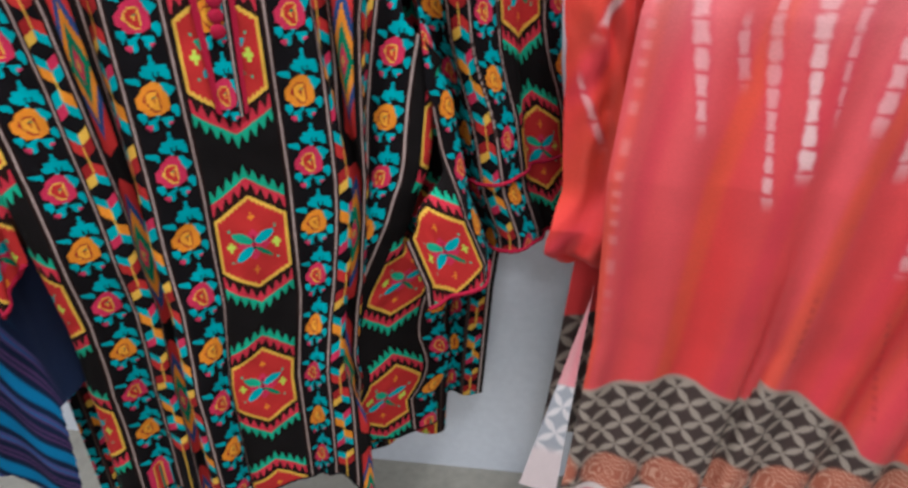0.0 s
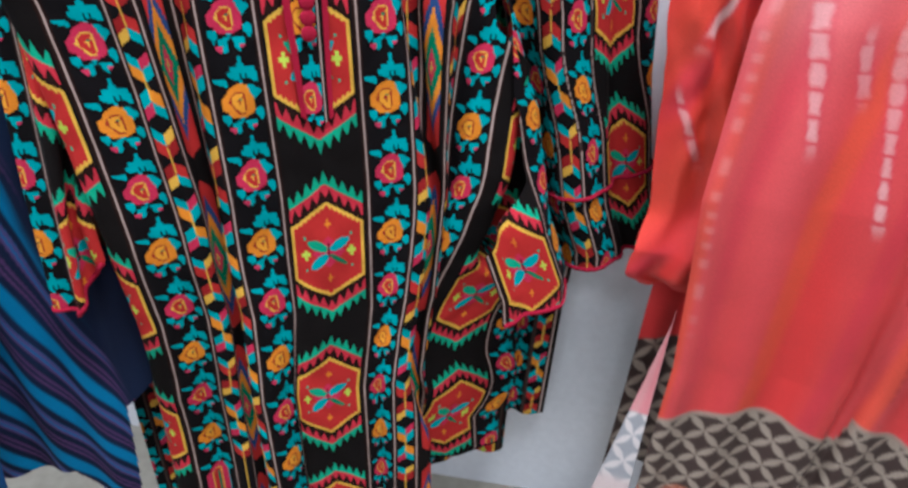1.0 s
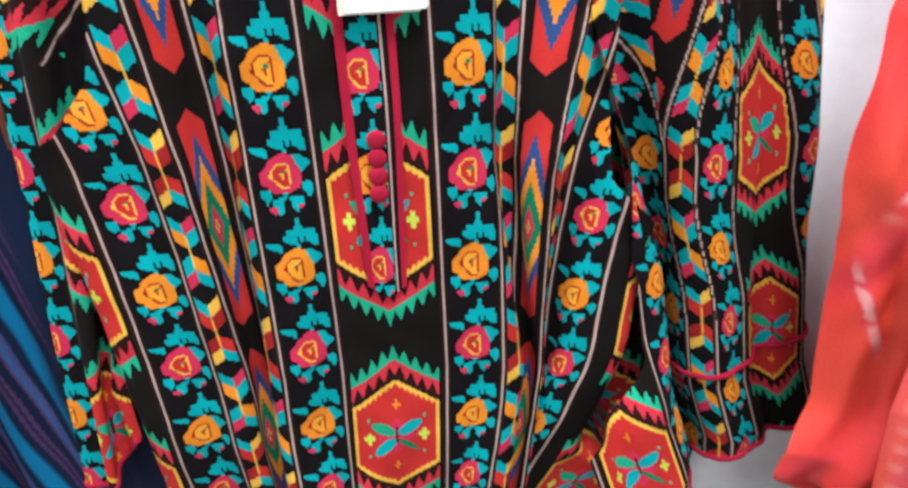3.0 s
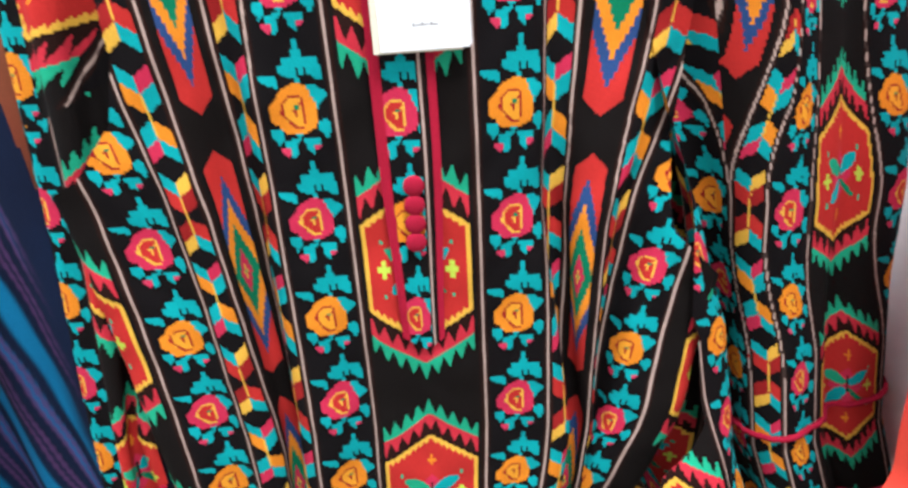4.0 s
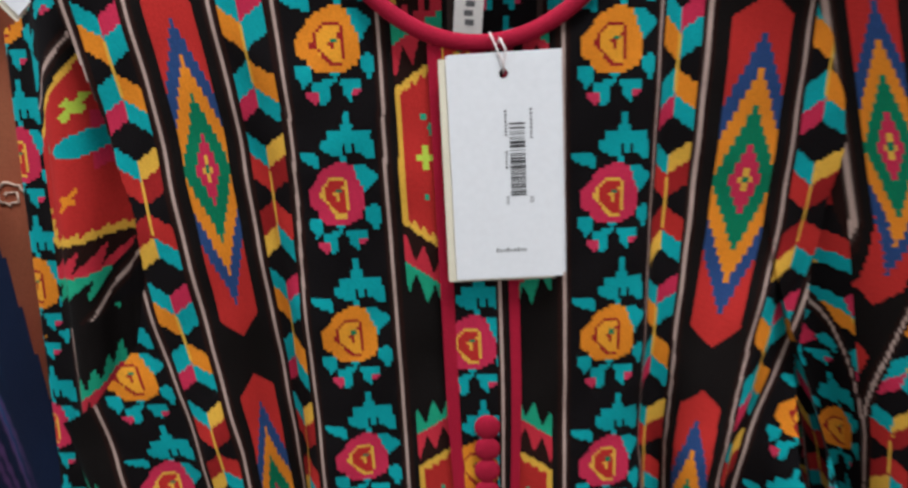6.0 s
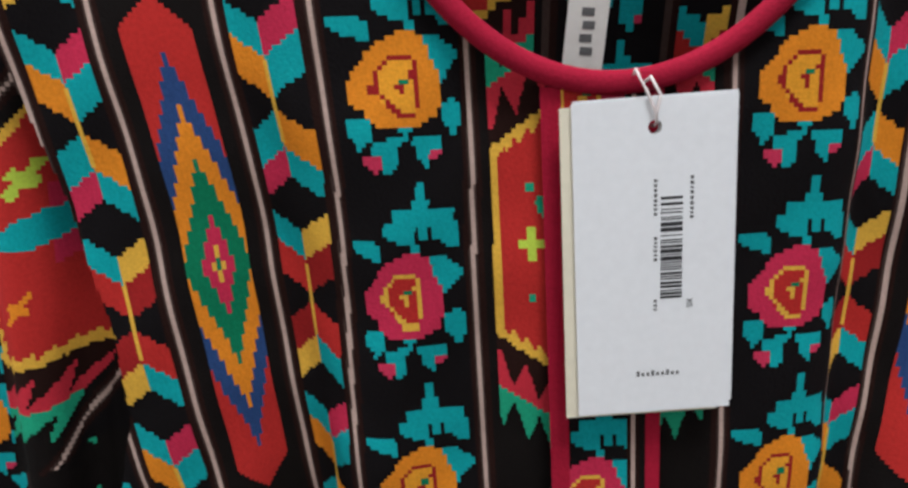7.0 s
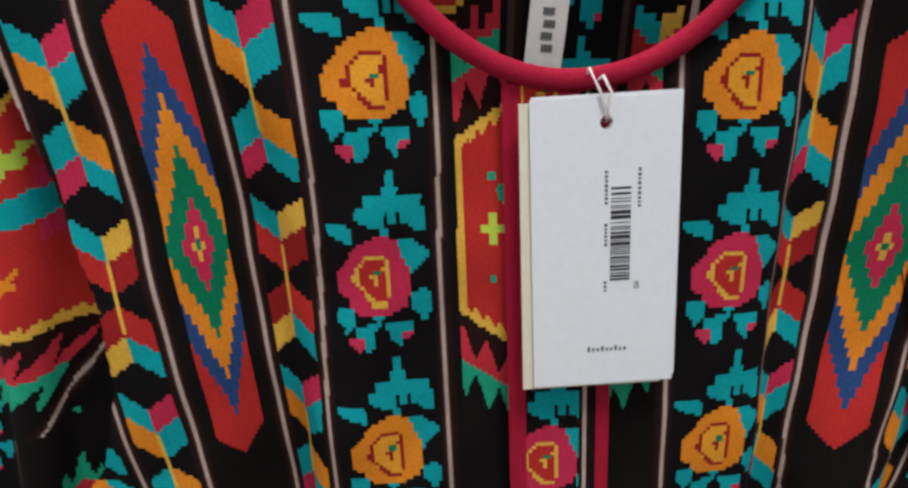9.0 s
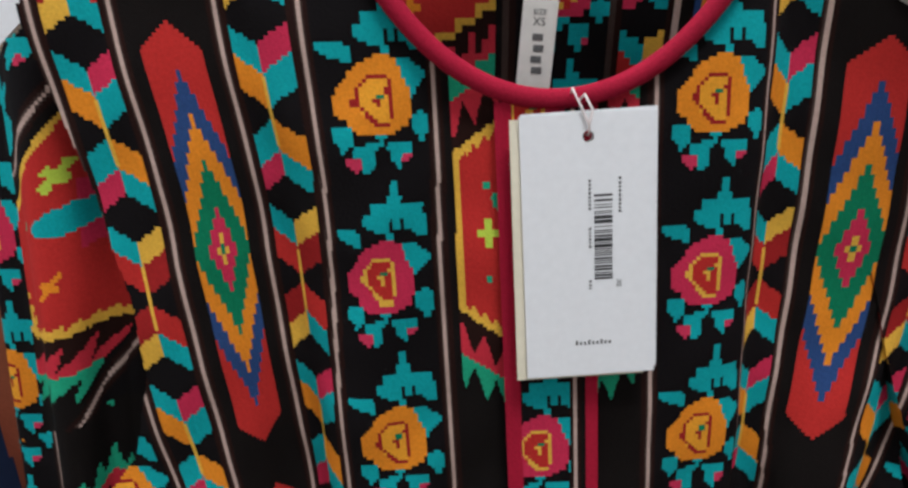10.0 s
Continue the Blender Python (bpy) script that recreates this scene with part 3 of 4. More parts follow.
def tag_card(name, m, material, hole, aside=0.0):
    bm = bmesh.new()
    w, h, t = 0.0498, 0.1012, 0.0006
    ring = [(-w / 2, -h / 2), (w / 2, -h / 2), (w / 2, h / 2), (-w / 2, h / 2)]
    outer, inner = [], []
    n = 24
    for k in range(n):
        q = 2 * math.pi * k / n + math.pi / n
        inner.append((aside + 0.0021 * math.cos(q), hole + 0.0021 * math.sin(q)))
    fr = [bm.verts.new((x, -t / 2, z)) for x, z in ring]
    hr = [bm.verts.new((x, -t / 2, z)) for x, z in inner]
    edges = [bm.edges.new((fr[k], fr[(k + 1) % 4])) for k in range(4)] + [bm.edges.new((hr[k], hr[(k + 1) % n])) for k in range(n)]
    bmesh.ops.triangle_fill(bm, use_beauty=True, edges=edges, normal=(0, -1, 0))
    made = bmesh.ops.extrude_face_region(bm, geom=bm.faces[:])
    bmesh.ops.translate(bm, verts=[v for v in made["geom"] if isinstance(v, bmesh.types.BMVert)], vec=(0, t, 0))
    bmesh.ops.recalc_face_normals(bm, faces=bm.faces)
    bm.transform(m)
    return under(part(name, bm, material), tag)


tag_card("card", TAG, card, 0.0423)
tag_card("cream_card", TAG @ pose(-0.0036, 0.0012, -0.0012, 0, 0.3, 0), card_edge, 0.0435, 0.0036)
tag_card("back_card", TAG @ pose(0.0012, 0.0022, 0.0008, 0, -0.4, 0), card, 0.0415, -0.0012)
INK = TAG @ pose(0.0052, -0.00036, 0.0012)
random.seed(5)
z, code = 0.0198, []
while z > -0.0125:
    w = random.choice((0.0003, 0.0004, 0.0008, 0.0013))
    code.append((0, z - w / 2, 0.0068, w))
    z -= w + random.choice((0.0004, 0.0007, 0.0011))
tagged(under(bars("barcode", code, INK, ink), tag), kind="stuff")
small = []
for x, spans in ((0.0062, ((0.026, 0.0125),)), (-0.0050, ((0.0255, 0.0105), (0.0075, 0.008), (-0.013, 0.0038)))):
    for z0, length in spans:
        k = 0.0
        while k < length:
            w = random.choice((0.0008, 0.0011, 0.0013))
            small.append((x, z0 - k - w / 2, 0.0010, w * 0.8))
            k += w + 0.0004
under(lettering("lettering", "XS", 0.0026, INK @ pose(0.0058, -0.00005, -0.0148) @ pose(0, 0, 0, 90, 0, 0) @ Matrix.Rotation(-math.pi / 2, 4, "Z"), grey_ink, None), tag)
tagged(under(bars("small_print", small, INK, grey_ink), tag), kind="stuff")
under(bars("maker_mark", [(-0.0105 + 0.0016 * k, -0.0388 + (0.0003 if k % 3 else 0.0006), 0.0009, 0.0012 if k % 3 else 0.0019) for k in range(9)], INK, grey_ink), tag)
bm = bmesh.new()
for start, top, mid in (((0.0060, 0.004, 1.006), (0.0050, -0.0080, 1.0128), (0.0078, -0.0110, 1.0062)), ((0.0068, 0.004, 1.005), (0.0094, -0.0088, 1.0105), (0.0118, -0.0114, 1.0052))):
    loop = [Vector(v) for v in (start, top, mid, (0.0106, -0.0116, 1.0000), (0.0109, -0.0112, 0.9972), (0.0108, -0.0096, 0.9962), (0.0107, -0.0072, 0.9962))]
    tube(bm, loop, 0.00050, 6)
under(part("string", bm, cord, None, "white twisted cotton string"), tag)


# ---------------------------------------------------------------- dyed sheets
def dyed_material(name, rough=0.75, spec=0.3, sheen=0.0):
    """Cloth whose dye is laid on the weave itself."""
    m = bpy.data.materials.new(name)
    m.use_nodes = True
    nt, n = m.node_tree, m.node_tree.nodes
    b = n["Principled BSDF"]
    dye, co = n.new("ShaderNodeAttribute"), n.new("ShaderNodeTexCoord")
    dye.attribute_name = "dye"
    grain, cloud, mix, mul = n.new("ShaderNodeTexNoise"), n.new("ShaderNodeTexNoise"), n.new("ShaderNodeMath"), n.new("ShaderNodeVectorMath")
    grain.inputs["Scale"].default_value, cloud.inputs["Scale"].default_value = 700, 12
    nt.links.new(co.outputs["Object"], grain.inputs["Vector"])
    nt.links.new(co.outputs["Object"], cloud.inputs["Vector"])
    mix.operation = "ADD"
    nt.links.new(grain.outputs["Fac"], mix.inputs[0])
    nt.links.new(cloud.outputs["Fac"], mix.inputs[1])
    mul.operation = "MULTIPLY"
    calm = n.new("ShaderNodeMath")
    calm.operation = "MULTIPLY_ADD"
    calm.inputs[1].default_value, calm.inputs[2].default_value = 0.4, 0.6
    nt.links.new(mix.outputs[0], calm.inputs[0])
    nt.links.new(dye.outputs["Color"], mul.inputs[0])
    nt.links.new(calm.outputs[0], mul.inputs[1])
    nt.links.new(mul.outputs[0], b.inputs["Base Color"])
    bp = n.new("ShaderNodeBump")
    bp.inputs["Strength"].default_value, bp.inputs["Distance"].default_value = 0.3, 0.0006
    nt.links.new(grain.outputs["Fac"], bp.inputs["Height"])
    nt.links.new(bp.outputs["Normal"], b.inputs["Normal"])
    b.inputs["Roughness"].default_value, b.inputs["Specular IOR Level"].default_value = rough, spec
    b.inputs["Sheen Weight"].default_value = sheen
    return m


def dyed_sheet(name, xyz, keep, rgb, material, parent, label=""):
    r, c = keep.shape
    grid = np.arange((r + 1) * (c + 1)).reshape(r + 1, c + 1)
    quads = np.stack([grid[1:, :-1], grid[1:, 1:], grid[:-1, 1:], grid[:-1, :-1]], -1)[keep]
    used = np.zeros((r + 1) * (c + 1), bool)
    used[quads.ravel()] = True
    renum = np.cumsum(used) - 1
    me = bpy.data.meshes.new(name)
    me.from_pydata(xyz.reshape(-1, 3)[used].tolist(), [], renum[quads].tolist())
    me.materials.append(material)
    me.polygons.foreach_set("use_smooth", np.ones(len(quads), bool))
    layer = me.attributes.new("dye", "FLOAT_COLOR", "POINT")
    flat = np.concatenate([rgb.reshape(-1, 3)[used], np.ones((int(used.sum()), 1))], 1)
    layer.data.foreach_set("color", flat.ravel().astype(np.float32))
    me.update()
    return under(tagged(new(name, me), label), parent)


def blend(a, b, f):
    return np.asarray(a)[None, None] * (1 - f[..., None]) + np.asarray(b)[None, None] * f[..., None]


def over(rgb, colour, f):
    f = np.clip(f, 0, 1)[..., None]
    return rgb * (1 - f) + np.asarray(colour)[None, None] * f


def wobble(U, Z, scale, seed):
    """Slow unevenness between -1 and 1."""
    return (np.sin(U * scale + seed) * np.cos(Z * scale * 0.7 + 2 * seed) + 0.5 * np.sin(U * scale * 2.3 - Z * scale * 1.7 + seed * 3)) / 1.5


FLAME, MADDER, CORAL, ROSE, BLUSH, INKY, BEIGE = (0.64, 0.070, 0.025), (0.52, 0.024, 0.055), (0.60, 0.034, 0.032), (0.58, 0.080, 0.088), (0.74, 0.50, 0.47), (0.045, 0.026, 0.022), (0.30, 0.24, 0.19)


def lattice(U, Z, step):
    """Four-petalled lattice: 1 on the petals."""
    a, b = (U + Z) / step, (U - Z) / step
    fa, fb = a - np.round(a), b - np.round(b)
    na, nb = abs(np.mod(b, 1.0) - 0.5), abs(np.mod(a, 1.0) - 0.5)
    width = lambda q: 0.17 * np.sqrt(np.clip(1 - (2 * q - 0.0) ** 2 * 1.05, 0, 1))
    one = smooth(0.05, -0.02, abs(fa) - 0.155 * np.clip(np.cos(math.pi * (np.mod(b, 1.0) - 0.5)), 0, 1))
    two = smooth(0.05, -0.02, abs(fb) - 0.155 * np.clip(np.cos(math.pi * (np.mod(a, 1.0) - 0.5)), 0, 1))
    return np.maximum(one, two)


silk = dyed_material("coral_silk", 0.45, 0.35)
coral = thing("coral_dress", (0.5, -0.12, 0.2), "coral red tie-dyed dress with dark lattice border", "dress")
STEP = 0.0026
cu, cz = np.arange(0.0, 0.66, STEP), np.arange(0.12, 1.12, STEP)
CZ = (0.12, 0.4, 0.7, 1.0)
CORAL_FOLDS = [
    (0.045, 0.020, CZ, (0.5, 0.45, 0.35, 0.2)), (0.115, 0.022, CZ, (0.55, 0.5, 0.3, 0.1)), (0.215, 0.013, CZ, (1.15, 1.0, 0.35, 0.0)),
    (0.285, 0.025, CZ, (0.5, 0.45, 0.3, 0.2)), (0.370, 0.022, CZ, (0.8, 0.6, 0.3, 0.1)), (0.47, 0.025, CZ, (0.7, 0.6, 0.4, 0.2)), (0.57, 0.02, CZ, (0.7, 0.6, 0.4, 0.2)),
]


def coral_lean(U, Z):
    return -0.42 - 1.0 * smooth(0.022, 0.0, U) + 0.08 * np.sin(U * 70 + Z * 4)


coral_xyz = drape(cu, cz, 0.0, ((0.12, 0.20, 0.43, 0.64, 0.80, 1.0), (0.352, 0.360, 0.367, 0.350, 0.358, 0.400)), ((0.1, 0.55, 1.0), (-0.075, -0.095, -0.105)), CORAL_FOLDS, coral_lean)
KU, KZ = np.meshgrid(cu, cz)
# uneven dye; its rise to rose with height paints in the satin's sheen
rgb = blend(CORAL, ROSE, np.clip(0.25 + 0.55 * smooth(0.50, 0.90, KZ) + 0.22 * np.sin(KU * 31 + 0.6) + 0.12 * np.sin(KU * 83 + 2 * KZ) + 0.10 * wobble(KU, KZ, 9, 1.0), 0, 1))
streak = np.sin(KU * 58 + 0.9 + 1.3 * np.sin(KZ * 3.1 + KU * 9)) * 0.6 + 0.4 * np.sin(KU * 131 + 2.0 * np.sin(KZ * 5))
rgb = over(rgb, FLAME, 0.65 * smooth(0.25, 0.9, streak))
rgb = over(rgb, MADDER, 0.40 * smooth(-0.3, -0.95, streak))


def tied(rgb, U, Z, heights, across, wide, pitch, power):
    """A row of pale dashes where the cloth was tied before dyeing."""
    which = np.floor(Z / pitch)
    jog = np.sin(which * 12.9 + across[0] * 700)
    gap = abs(np.mod(Z / pitch, 1.0) - 0.5)
    side = abs(U - np.interp(Z, heights, across) - 0.0012 * jog)
    half = wide * (0.82 + 0.22 * np.sin(which * 7.1 + across[0] * 300))
    ends = smooth(heights[0] - 0.012, heights[0] + 0.020, Z) * smooth(heights[-1] + 0.012, heights[-1] - 0.012, Z)
    dash = smooth(half * 1.4, half * 0.65, side + 0.12 * half * np.sin(Z * 310 + which)) * smooth(0.49, 0.36, gap + 0.03 * np.sin(U * 300 + which)) * ends
    return over(over(rgb, MADDER, 0.5 * smooth(half * 2.2, half, side) * ends), BLUSH, power * (0.68 + 0.20 * jog) * dash)


for heights, across, wide, pitch, power in (
        ((0.695, 0.775, 0.830, 1.1), (0.081, 0.0625, 0.047, 0.030), 0.0066, 0.0235, 0.95), ((0.740, 0.783, 0.80), (0.110, 0.096, 0.094), 0.0048, 0.024, 0.6),
        ((0.625, 0.645, 0.796, 1.1), (0.160, 0.156, 0.122, 0.095), 0.0052, 0.0212, 0.75), ((0.655, 0.760, 0.812, 1.1), (0.187, 0.164, 0.156, 0.130), 0.0078, 0.0245, 0.95),
        ((0.71, 0.765, 1.1), (0.199, 0.190, 0.165), 0.0040, 0.022, 0.5), ((0.70, 0.747, 1.1), (0.238, 0.236, 0.20), 0.0066, 0.024, 0.6),
        ((0.655, 0.687, 1.1), (0.284, 0.281, 0.25), 0.0062, 0.024, 0.7), ((0.55, 0.583, 0.60), (0.322, 0.321, 0.32), 0.006, 0.023, 0.6), ((0.66, 1.1), (0.34, 0.30), 0.0065, 0.024, 0.8)):
    rgb = tied(rgb, KU, KZ, heights, across, wide, pitch, power)
for heights, across in (((0.40, 0.536), (0.252, 0.244)), ((0.31, 0.505), (0.400, 0.328))):
    rgb = over(rgb, (0.34, 0.012, 0.020), 0.5 * smooth(0.005, 0.001, abs(KU - np.interp(KZ, heights, across))) * smooth(heights[0], heights[0] + 0.03, KZ) * smooth(heights[1], heights[1] - 0.03, KZ) * (0.6 + 0.4 * np.sin(KZ * 420)))
# puckered pale seam along the slit
rgb = over(rgb, BLUSH, 0.16 * smooth(0.007, 0.002, abs(KU - 0.012)) * smooth(-0.3, 0.8, np.sin(KZ * 260 + 3 * np.sin(KZ * 41))) * smooth(0.45, 0.55, KZ))
# satin highlight painted into the dye: a pale strip, then the whole upper skirt
rgb = over(rgb, BLUSH, 0.45 * smooth(0.012, 0.0, abs(KU - 0.035)) * smooth(0.85, 1.0, KZ))
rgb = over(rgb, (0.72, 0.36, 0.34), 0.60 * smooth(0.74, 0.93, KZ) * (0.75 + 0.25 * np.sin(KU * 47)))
edge = np.interp(KU + 0.012, (0.0, 0.052, 0.112, 0.151, 0.232, 0.238, 0.294, 0.367, 0.411, 0.502, 0.66), (0.345, 0.362, 0.377, 0.375, 0.341, 0.380, 0.362, 0.318, 0.271, 0.242, 0.25))
band = smooth(0.002, -0.002, KZ - edge)
rgb = over(rgb, INKY, band)
rgb = over(rgb, BEIGE, band * lattice(KU, KZ, 0.040) * 0.95)
rgb = over(rgb, BEIGE, 0.8 * smooth(0.006, 0.0025, abs(KZ - edge)))
boteh = band * smooth(0.006, -0.004, np.hypot((np.mod(KU - 0.02, 0.085) - 0.0425) * 0.9, KZ - 0.205) - 0.034)
rgb = over(rgb, (0.36, 0.10, 0.055), boteh)
rgb = over(rgb, (0.55, 0.27, 0.18), boteh * smooth(0.35, 0.8, np.sin(np.hypot(np.mod(KU - 0.02, 0.085) - 0.0425, KZ - 0.205) * 900 + 3 * np.sin(KU * 300))))
rgb = over(rgb, (0.60, 0.50, 0.46), smooth(0.003, -0.002, KZ - 0.166 - 0.012 * abs(np.sin(KU * 36))))
rgb = over(rgb, (0.62, 0.06, 0.09), smooth(0.002, -0.002, KZ - 0.156 - 0.010 * abs(np.sin(KU * 36))))
CU, CZc = np.meshgrid(centres(cu), centres(cz))
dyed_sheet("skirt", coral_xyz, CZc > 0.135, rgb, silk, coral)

# pale turned edge of the skirt's slit
fu, fz = np.arange(0.0, 0.0401, STEP), np.arange(0.14, 0.49, STEP)
facing_xyz = drape(fu, fz, 0.04, ((0.14, 0.49), (0.358, 0.373)), ((0.1, 0.5), (-0.066, -0.066)), [], lambda U, Z: -0.7 + 0 * U)
facing_xyz[..., :2] = facing_xyz[:, -1:, :2] + (facing_xyz[..., :2] - facing_xyz[:, -1:, :2]) * (1.3 * np.clip((0.475 - fz) / 0.32, 0.01, 1.1))[:, None, None]
FU, FZ = np.meshgrid(fu, fz)
rgb = blend((0.70, 0.24, 0.26), (0.66, 0.30, 0.30), 0.5 + 0.5 * np.sin(FU * 160))
lower = smooth(0.002, -0.002, FZ - 0.335)
rgb = over(over(rgb, (0.34, 0.34, 0.36), lower), (0.66, 0.60, 0.58), lower * lattice(FU, FZ, 0.046))
rgb = over(rgb, (0.62, 0.50, 0.48), smooth(0.23, 0.21, FZ))
FUc, FZc = np.meshgrid(centres(fu), centres(fz))
dyed_sheet("facing", facing_xyz, FUc > -1, rgb, silk, coral, "pale reverse of the printed border")

# shaded back of the dress, past the slit
gu, gz = np.arange(0.0, 0.30, STEP), np.arange(0.18, 0.95, STEP)
back2_xyz = drape(gu, gz, 0.0, ((0.18, 0.30, 0.5, 0.95), (0.362, 0.372, 0.385, 0.385)), ((0.1, 1.0), (0.005, -0.005)), [(0.05, 0.015, CZ, (0.6, 0.5, 0.3, 0.1))], lambda U, Z: -0.35 + 0 * U)
HU, HZ = np.meshgrid(gu, gz)
rgb = blend(CORAL, ROSE, 0.1 + 0 * HU)
lower = smooth(0.002, -0.002, HZ - 0.40)
rgb = over(over(rgb, INKY, lower), BEIGE, lower * lattice(HU, HZ, 0.046))
dyed_sheet("skirt_back", back2_xyz, np.ones((len(gz) - 1, len(gu) - 1), bool), rgb, silk, coral)

# the dress's gathered sleeve
su, sz = np.arange(-0.075, 0.0751, STEP), np.arange(0.505, 1.06, STEP)
sleeve_xyz = drape(su, sz, 0.0, ((0.505, 0.53, 0.60, 0.70, 0.80, 0.90, 1.05), (0.405, 0.396, 0.398, 0.384, 0.372, 0.372, 0.405)), ((0.5, 0.56, 0.8, 1.05), (-0.050, -0.072, -0.072, -0.065)),
                   [(lambda z: -0.045 + 0.10 * (z - 0.5), 0.010, (0.5, 0.75, 1.05), (0.9, 0.8, 0.5)), (lambda z: 0.035 - 0.09 * (z - 0.5), 0.011, (0.5, 0.75, 1.05), (1.0, 0.9, 0.4))], lambda U, Z: 14.5 * U * (0.75 + 0.25 * smooth(0.505, 0.60, Z)) + 0.15 * np.sin(U * 120 + 16 * Z))
QU, QZ = np.meshgrid(su, sz)
sleeve_xyz[..., 0] -= 0.017 * smooth(0.62, 0.545, QZ) * smooth(0.505, 0.525, QZ) * smooth(0.04, -0.05, QU)
sleeve_xyz[..., 1] -= 0.010 * smooth(0.62, 0.55, QZ) * smooth(0.505, 0.53, QZ) * smooth(0.065, 0.02, abs(QU))
sleeve_xyz[..., 2] -= 0.006 * smooth(0.53, 0.505, QZ) * smooth(0.06, 0.0, abs(QU))
sleeve_xyz[..., 1] -= 0.0020 * np.sin(QZ * 41 + QU * 120 + 2.2 * np.sin(QZ * 17 + QU * 25)) * smooth(0.5, 0.58, QZ) + 0.0008 * np.sin(QZ * 97 - QU * 190 + 2.5 * np.sin(QZ * 29 + QU * 40))
rgb = blend(FLAME, CORAL, np.clip(0.62 + 0.5 * wobble(QU, QZ, 22, 2.0) + 0.3 * smooth(0.6, 0.8, QZ), 0, 1))
rgb = over(rgb, MADDER, 0.5 * smooth(0.2, 0.9, wobble(QU, QZ, 41, 0.4)))
for heights, across, wide, pitch, power in (((0.776, 0.822, 0.890, 1.05), (-0.041, -0.0126, 0.0186, 0.055), 0.0095, 0.060, 0.95), ((0.660, 0.700, 0.732), (-0.030, -0.0464, -0.0594), 0.0052, 0.030, 0.85)):
    rgb = tied(rgb, QU, QZ, heights, across, wide, pitch, power)
dyed_sheet("sleeve", sleeve_xyz, np.ones((len(sz) - 1, len(su) - 1), bool), rgb, silk, coral)

# ---------------------------------------------------------------- the striped blue dress
crepe = dyed_material("blue_crepe", 0.8, 0.12)
blue = thing("striped_dress", (-0.33, 0.05, 0.3), "navy and blue striped dress with purple pinstripes", "dress")
nu, nz = np.arange(-0.46, 0.0101, 0.0021), np.arange(0.19, 1.10, 0.0021)
NZ = (0.24, 0.45, 0.7, 1.0)
NAVY_FOLDS = [(-0.050, 0.014, NZ, (0.6, 0.5, 0.4, 0.3)), (-0.100, 0.016, NZ, (0.6, 0.5, 0.4, 0.3)), (-0.160, 0.018, NZ, (0.7, 0.6, 0.5, 0.4)), (-0.235, 0.02, NZ, (0.8, 0.8, 0.6, 0.4)), (-0.32, 0.02, NZ, (0.8, 0.8, 0.6, 0.4))]
navy_xyz = drape(nu, nz, 0.0, ((0.24, 0.65, 1.1), (-0.190, -0.194, -0.212)), ((0.24, 0.6, 1.05), (0.040, 0.040, 0.030)), NAVY_FOLDS, lambda U, Z: -0.10 + 0.08 * np.sin(U * 60 + 2 * Z))
side = ((0.24, 0.37, 0.40, 0.45, 0.56, 0.62, 0.76, 0.90, 1.0), (-0.014, -0.010, 0.0, 0.006, 0.0, -0.026, -0.050, -0.060, -0.092))
VU, VZ = np.meshgrid(nu, nz)
q = VU + 0.20 * (VZ - 0.6) - 0.75 * np.clip(0.62 - VZ, 0, 1) ** 2 + 0.0006 * np.sin(VZ * 90 + VU * 40)
reach = VU - 0.22 * np.clip(0.60 - VZ, 0, 1)
rgb = blend((0.004, 0.007, 0.022), (0.006, 0.014, 0.042), 0.5 + 0.5 * wobble(VU, VZ, 20, 1.3))
broad = smooth(0.0095, 0.005, abs(np.mod(q, 0.058) - 0.030))
rgb = over(rgb, (0.006, 0.14, 0.29), broad * smooth(-0.078, -0.098, reach))
broad = smooth(0.0055, 0.003, abs(np.mod(q + 0.02, 0.058) - 0.030))
rgb = over(rgb, (0.010, 0.085, 0.22), broad * smooth(-0.078, -0.098, reach))
for off in (0.006, 0.012, 0.047, 0.053):
    rgb = over(rgb, (0.085, 0.035, 0.11), 0.7 * smooth(0.0022, 0.0012, abs(np.mod(q, 0.058) - off)) * smooth(-0.072, -0.088, reach))
NU, NZc = np.meshgrid(centres(nu), centres(nz))
hem = np.interp(NU, (-0.46, -0.12, -0.10, -0.075, -0.055, -0.040, 0.0), (0.280, 0.280, 0.245, 0.205, 0.225, 0.370, 0.41))
dyed_sheet("skirt", navy_xyz, (NZc > hem) & (NU < np.interp(NZc, *side)), rgb, crepe, blue)
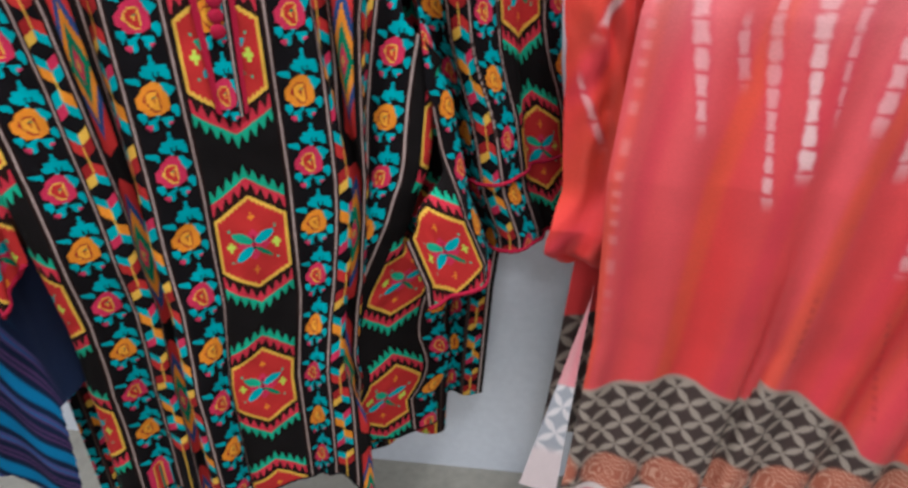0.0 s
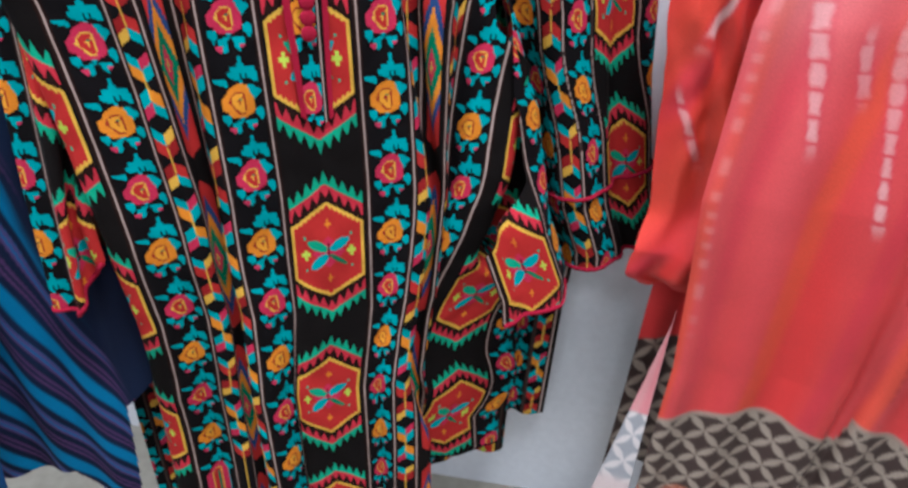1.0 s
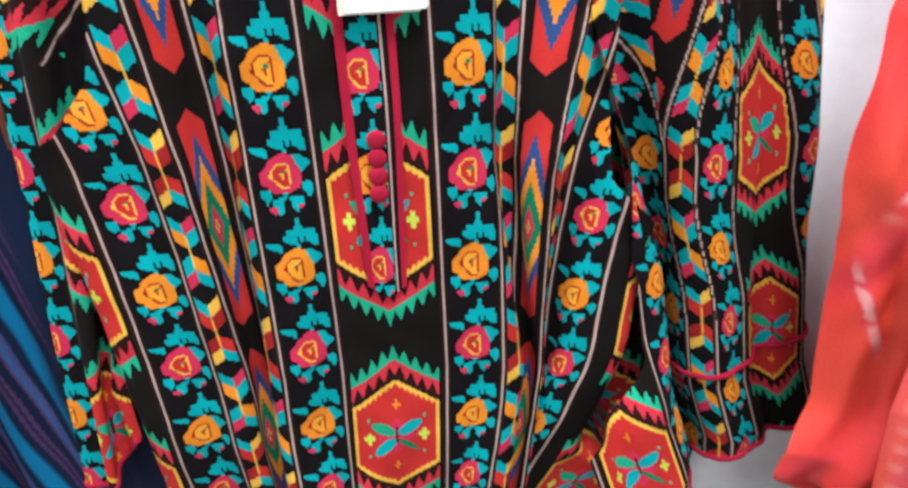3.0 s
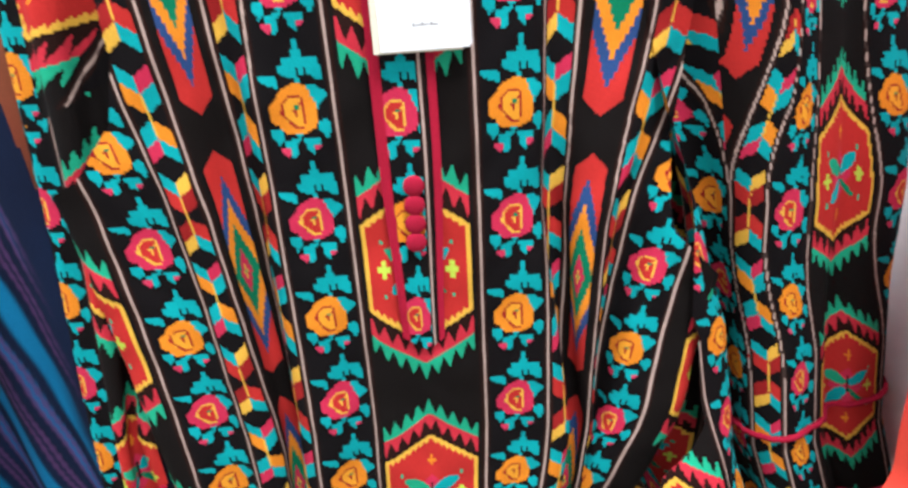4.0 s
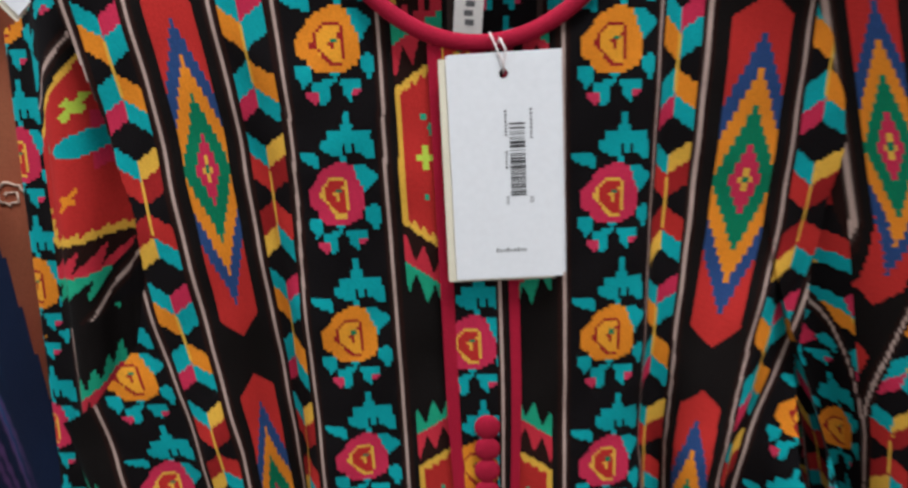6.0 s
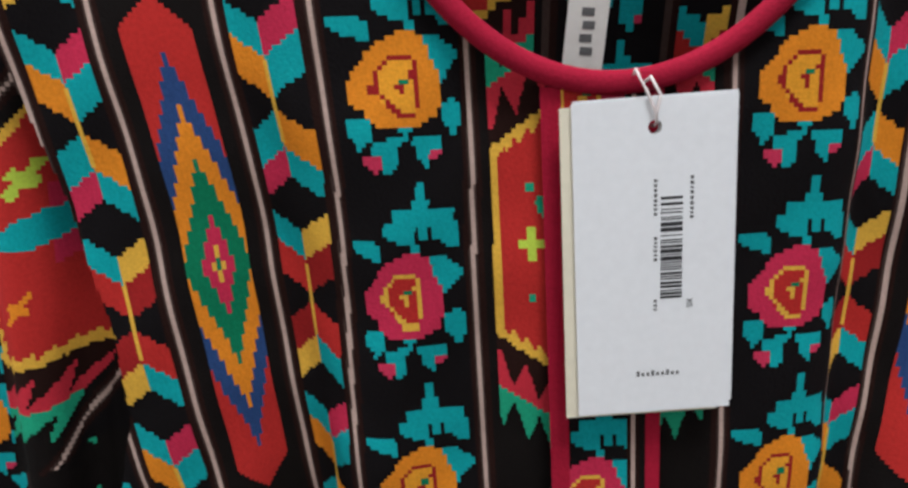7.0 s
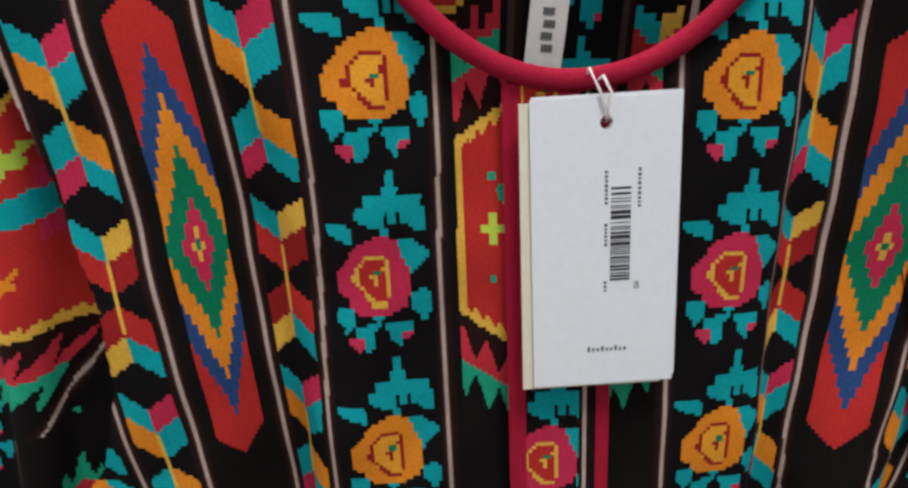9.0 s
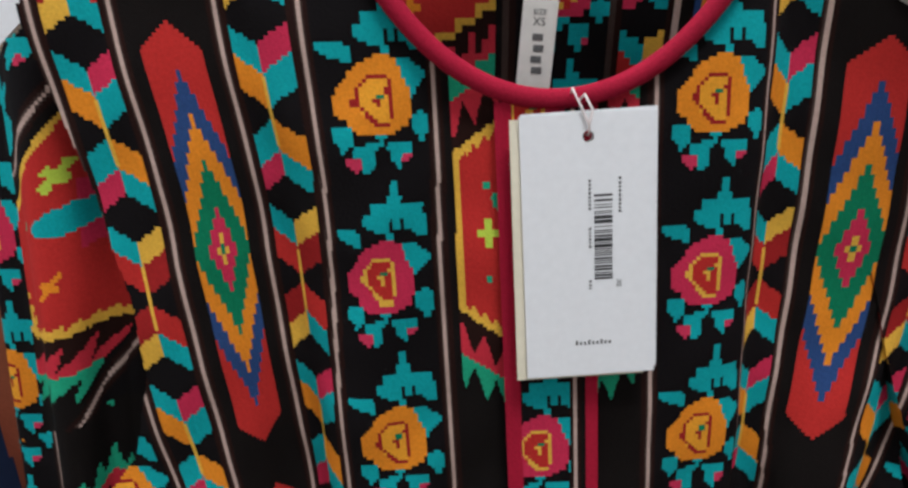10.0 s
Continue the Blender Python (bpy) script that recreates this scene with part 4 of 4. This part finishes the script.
# bright lapping panel with an embroidered medallion
wu, wz = np.arange(-0.20, 0.0001, 0.0025), np.arange(0.30, 0.80, 0.0025)
panel_xyz = drape(wu, wz, 0.0, ((0.30, 0.60, 0.72, 0.80), (-0.345, -0.322, -0.318, -0.335)), ((0.3, 0.8), (0.0, 0.0)), [(-0.05, 0.015, NZ, (0.5,) * 4)], lambda U, Z: -0.2 + 1.0 * smooth(-0.02, 0.0, U) + 0 * Z)
WU, WZ = np.meshgrid(wu, wz)
rgb = blend((0.006, 0.15, 0.30), (0.010, 0.05, 0.14), smooth(0.72, 0.66, WZ))
for k in range(3):
    d = np.hypot(WU + 0.022, WZ - 0.640 + 0.062 * k)
    rgb = over(rgb, (0.42, 0.30, 0.20), smooth(0.026, 0.022, d))
    rgb = over(rgb, (0.36, 0.03, 0.03), smooth(0.019, 0.016, d))
    rgb = over(rgb, (0.55, 0.42, 0.30), smooth(0.011, 0.008, d))
    rgb = over(rgb, (0.40, 0.05, 0.04), smooth(0.006, 0.004, d))
dyed_sheet("front_panel", panel_xyz, np.ones((len(wz) - 1, len(wu) - 1), bool), rgb, crepe, blue, "bright blue panel with embroidered red medallions")

# ---------------------------------------------------------------- the terracotta dress behind it
rust = thing("paisley_dress", (-0.27, 0.10, 0.4), "terracotta dress with cream paisley scrolls", "dress")
tu, tz = np.arange(-0.12, 0.0501, 0.002), np.arange(0.45, 1.12, 0.002)
rust_xyz = drape(tu, tz, 0.0, ((0.45, 1.12), (-0.245, -0.238)), ((0.45, 1.12), (0.062, 0.058)), [(-0.02, 0.012, NZ, (0.6,) * 4), (0.02, 0.010, NZ, (0.5,) * 4)], lambda U, Z: -0.3 + 0 * U)
TU, TZ = np.meshgrid(tu, tz)
rgb = blend((0.36, 0.085, 0.045), (0.28, 0.10, 0.05), 0.5 + 0.5 * wobble(TU, TZ, 40, 0.7))
dyed_sheet("skirt", rust_xyz, np.ones((len(tz) - 1, len(tu) - 1), bool), rgb, crepe, rust)
thread = cloth("cream_thread", (0.62, 0.46, 0.36), 0.15)


def on_rust(u, z):
    j, i = int(np.argmin(abs(tu - u))), int(np.argmin(abs(tz - z)))
    return Vector(rust_xyz[i, j]) + Vector((0, -0.0008, 0))


def scroll(u0, z0, size, hand):
    """A curl of couched thread with a long tail."""
    curl = [(u0 + hand * size * (1 - 0.82 * q) * math.cos(9.5 * q), z0 + size * (1 - 0.82 * q) * math.sin(9.5 * q)) for q in np.linspace(0, 1, 34)]
    tail = [(u0 + hand * (size + 0.006 * q * q), z0 - 0.050 * q) for q in np.linspace(1, 0.08, 10)]
    bm = bmesh.new()
    tube(bm, [on_rust(*p) for p in tail + curl], lambda q: 0.0009 - 0.0003 * q, 5)
    return under(part("scroll", bm, thread), rust)


for i in range(7):
    for j in range(2):
        scroll(-0.050 + 0.050 * j + 0.016 * (i % 2), 0.53 + 0.080 * i, 0.0125 - 0.002 * (i % 3), 1 if (i + j) % 2 else -1)

# the neighbour's price tag, at the shoulder
tag2 = copy_thing(tag, Matrix.Translation((-0.280, 0.055, 1.112)) @ Matrix.Rotation(radians(-40), 4, "Y"))

# ---------------------------------------------------------------- the rail
rail = thing("clothes_rail", (0, 0, 1.16), "chrome clothes rail fixed along the wall", "rail")
bm = bmesh.new()
r0 = Vector((0, 0.022, 1.176))
tube(bm, [r0 + ALONG * q for q in np.linspace(-1.6, 1.6, 9)], 0.0125, 16)
under(part("bar", bm, steel), rail)
for q in (-1.4, 0.0, 1.4):
    bm = bmesh.new()
    p = r0 + ALONG * q
    tube(bm, [p, p + AWAY * 0.12, p + AWAY * 0.245], 0.008, 12)
    under(part("bracket", bm, steel), rail)
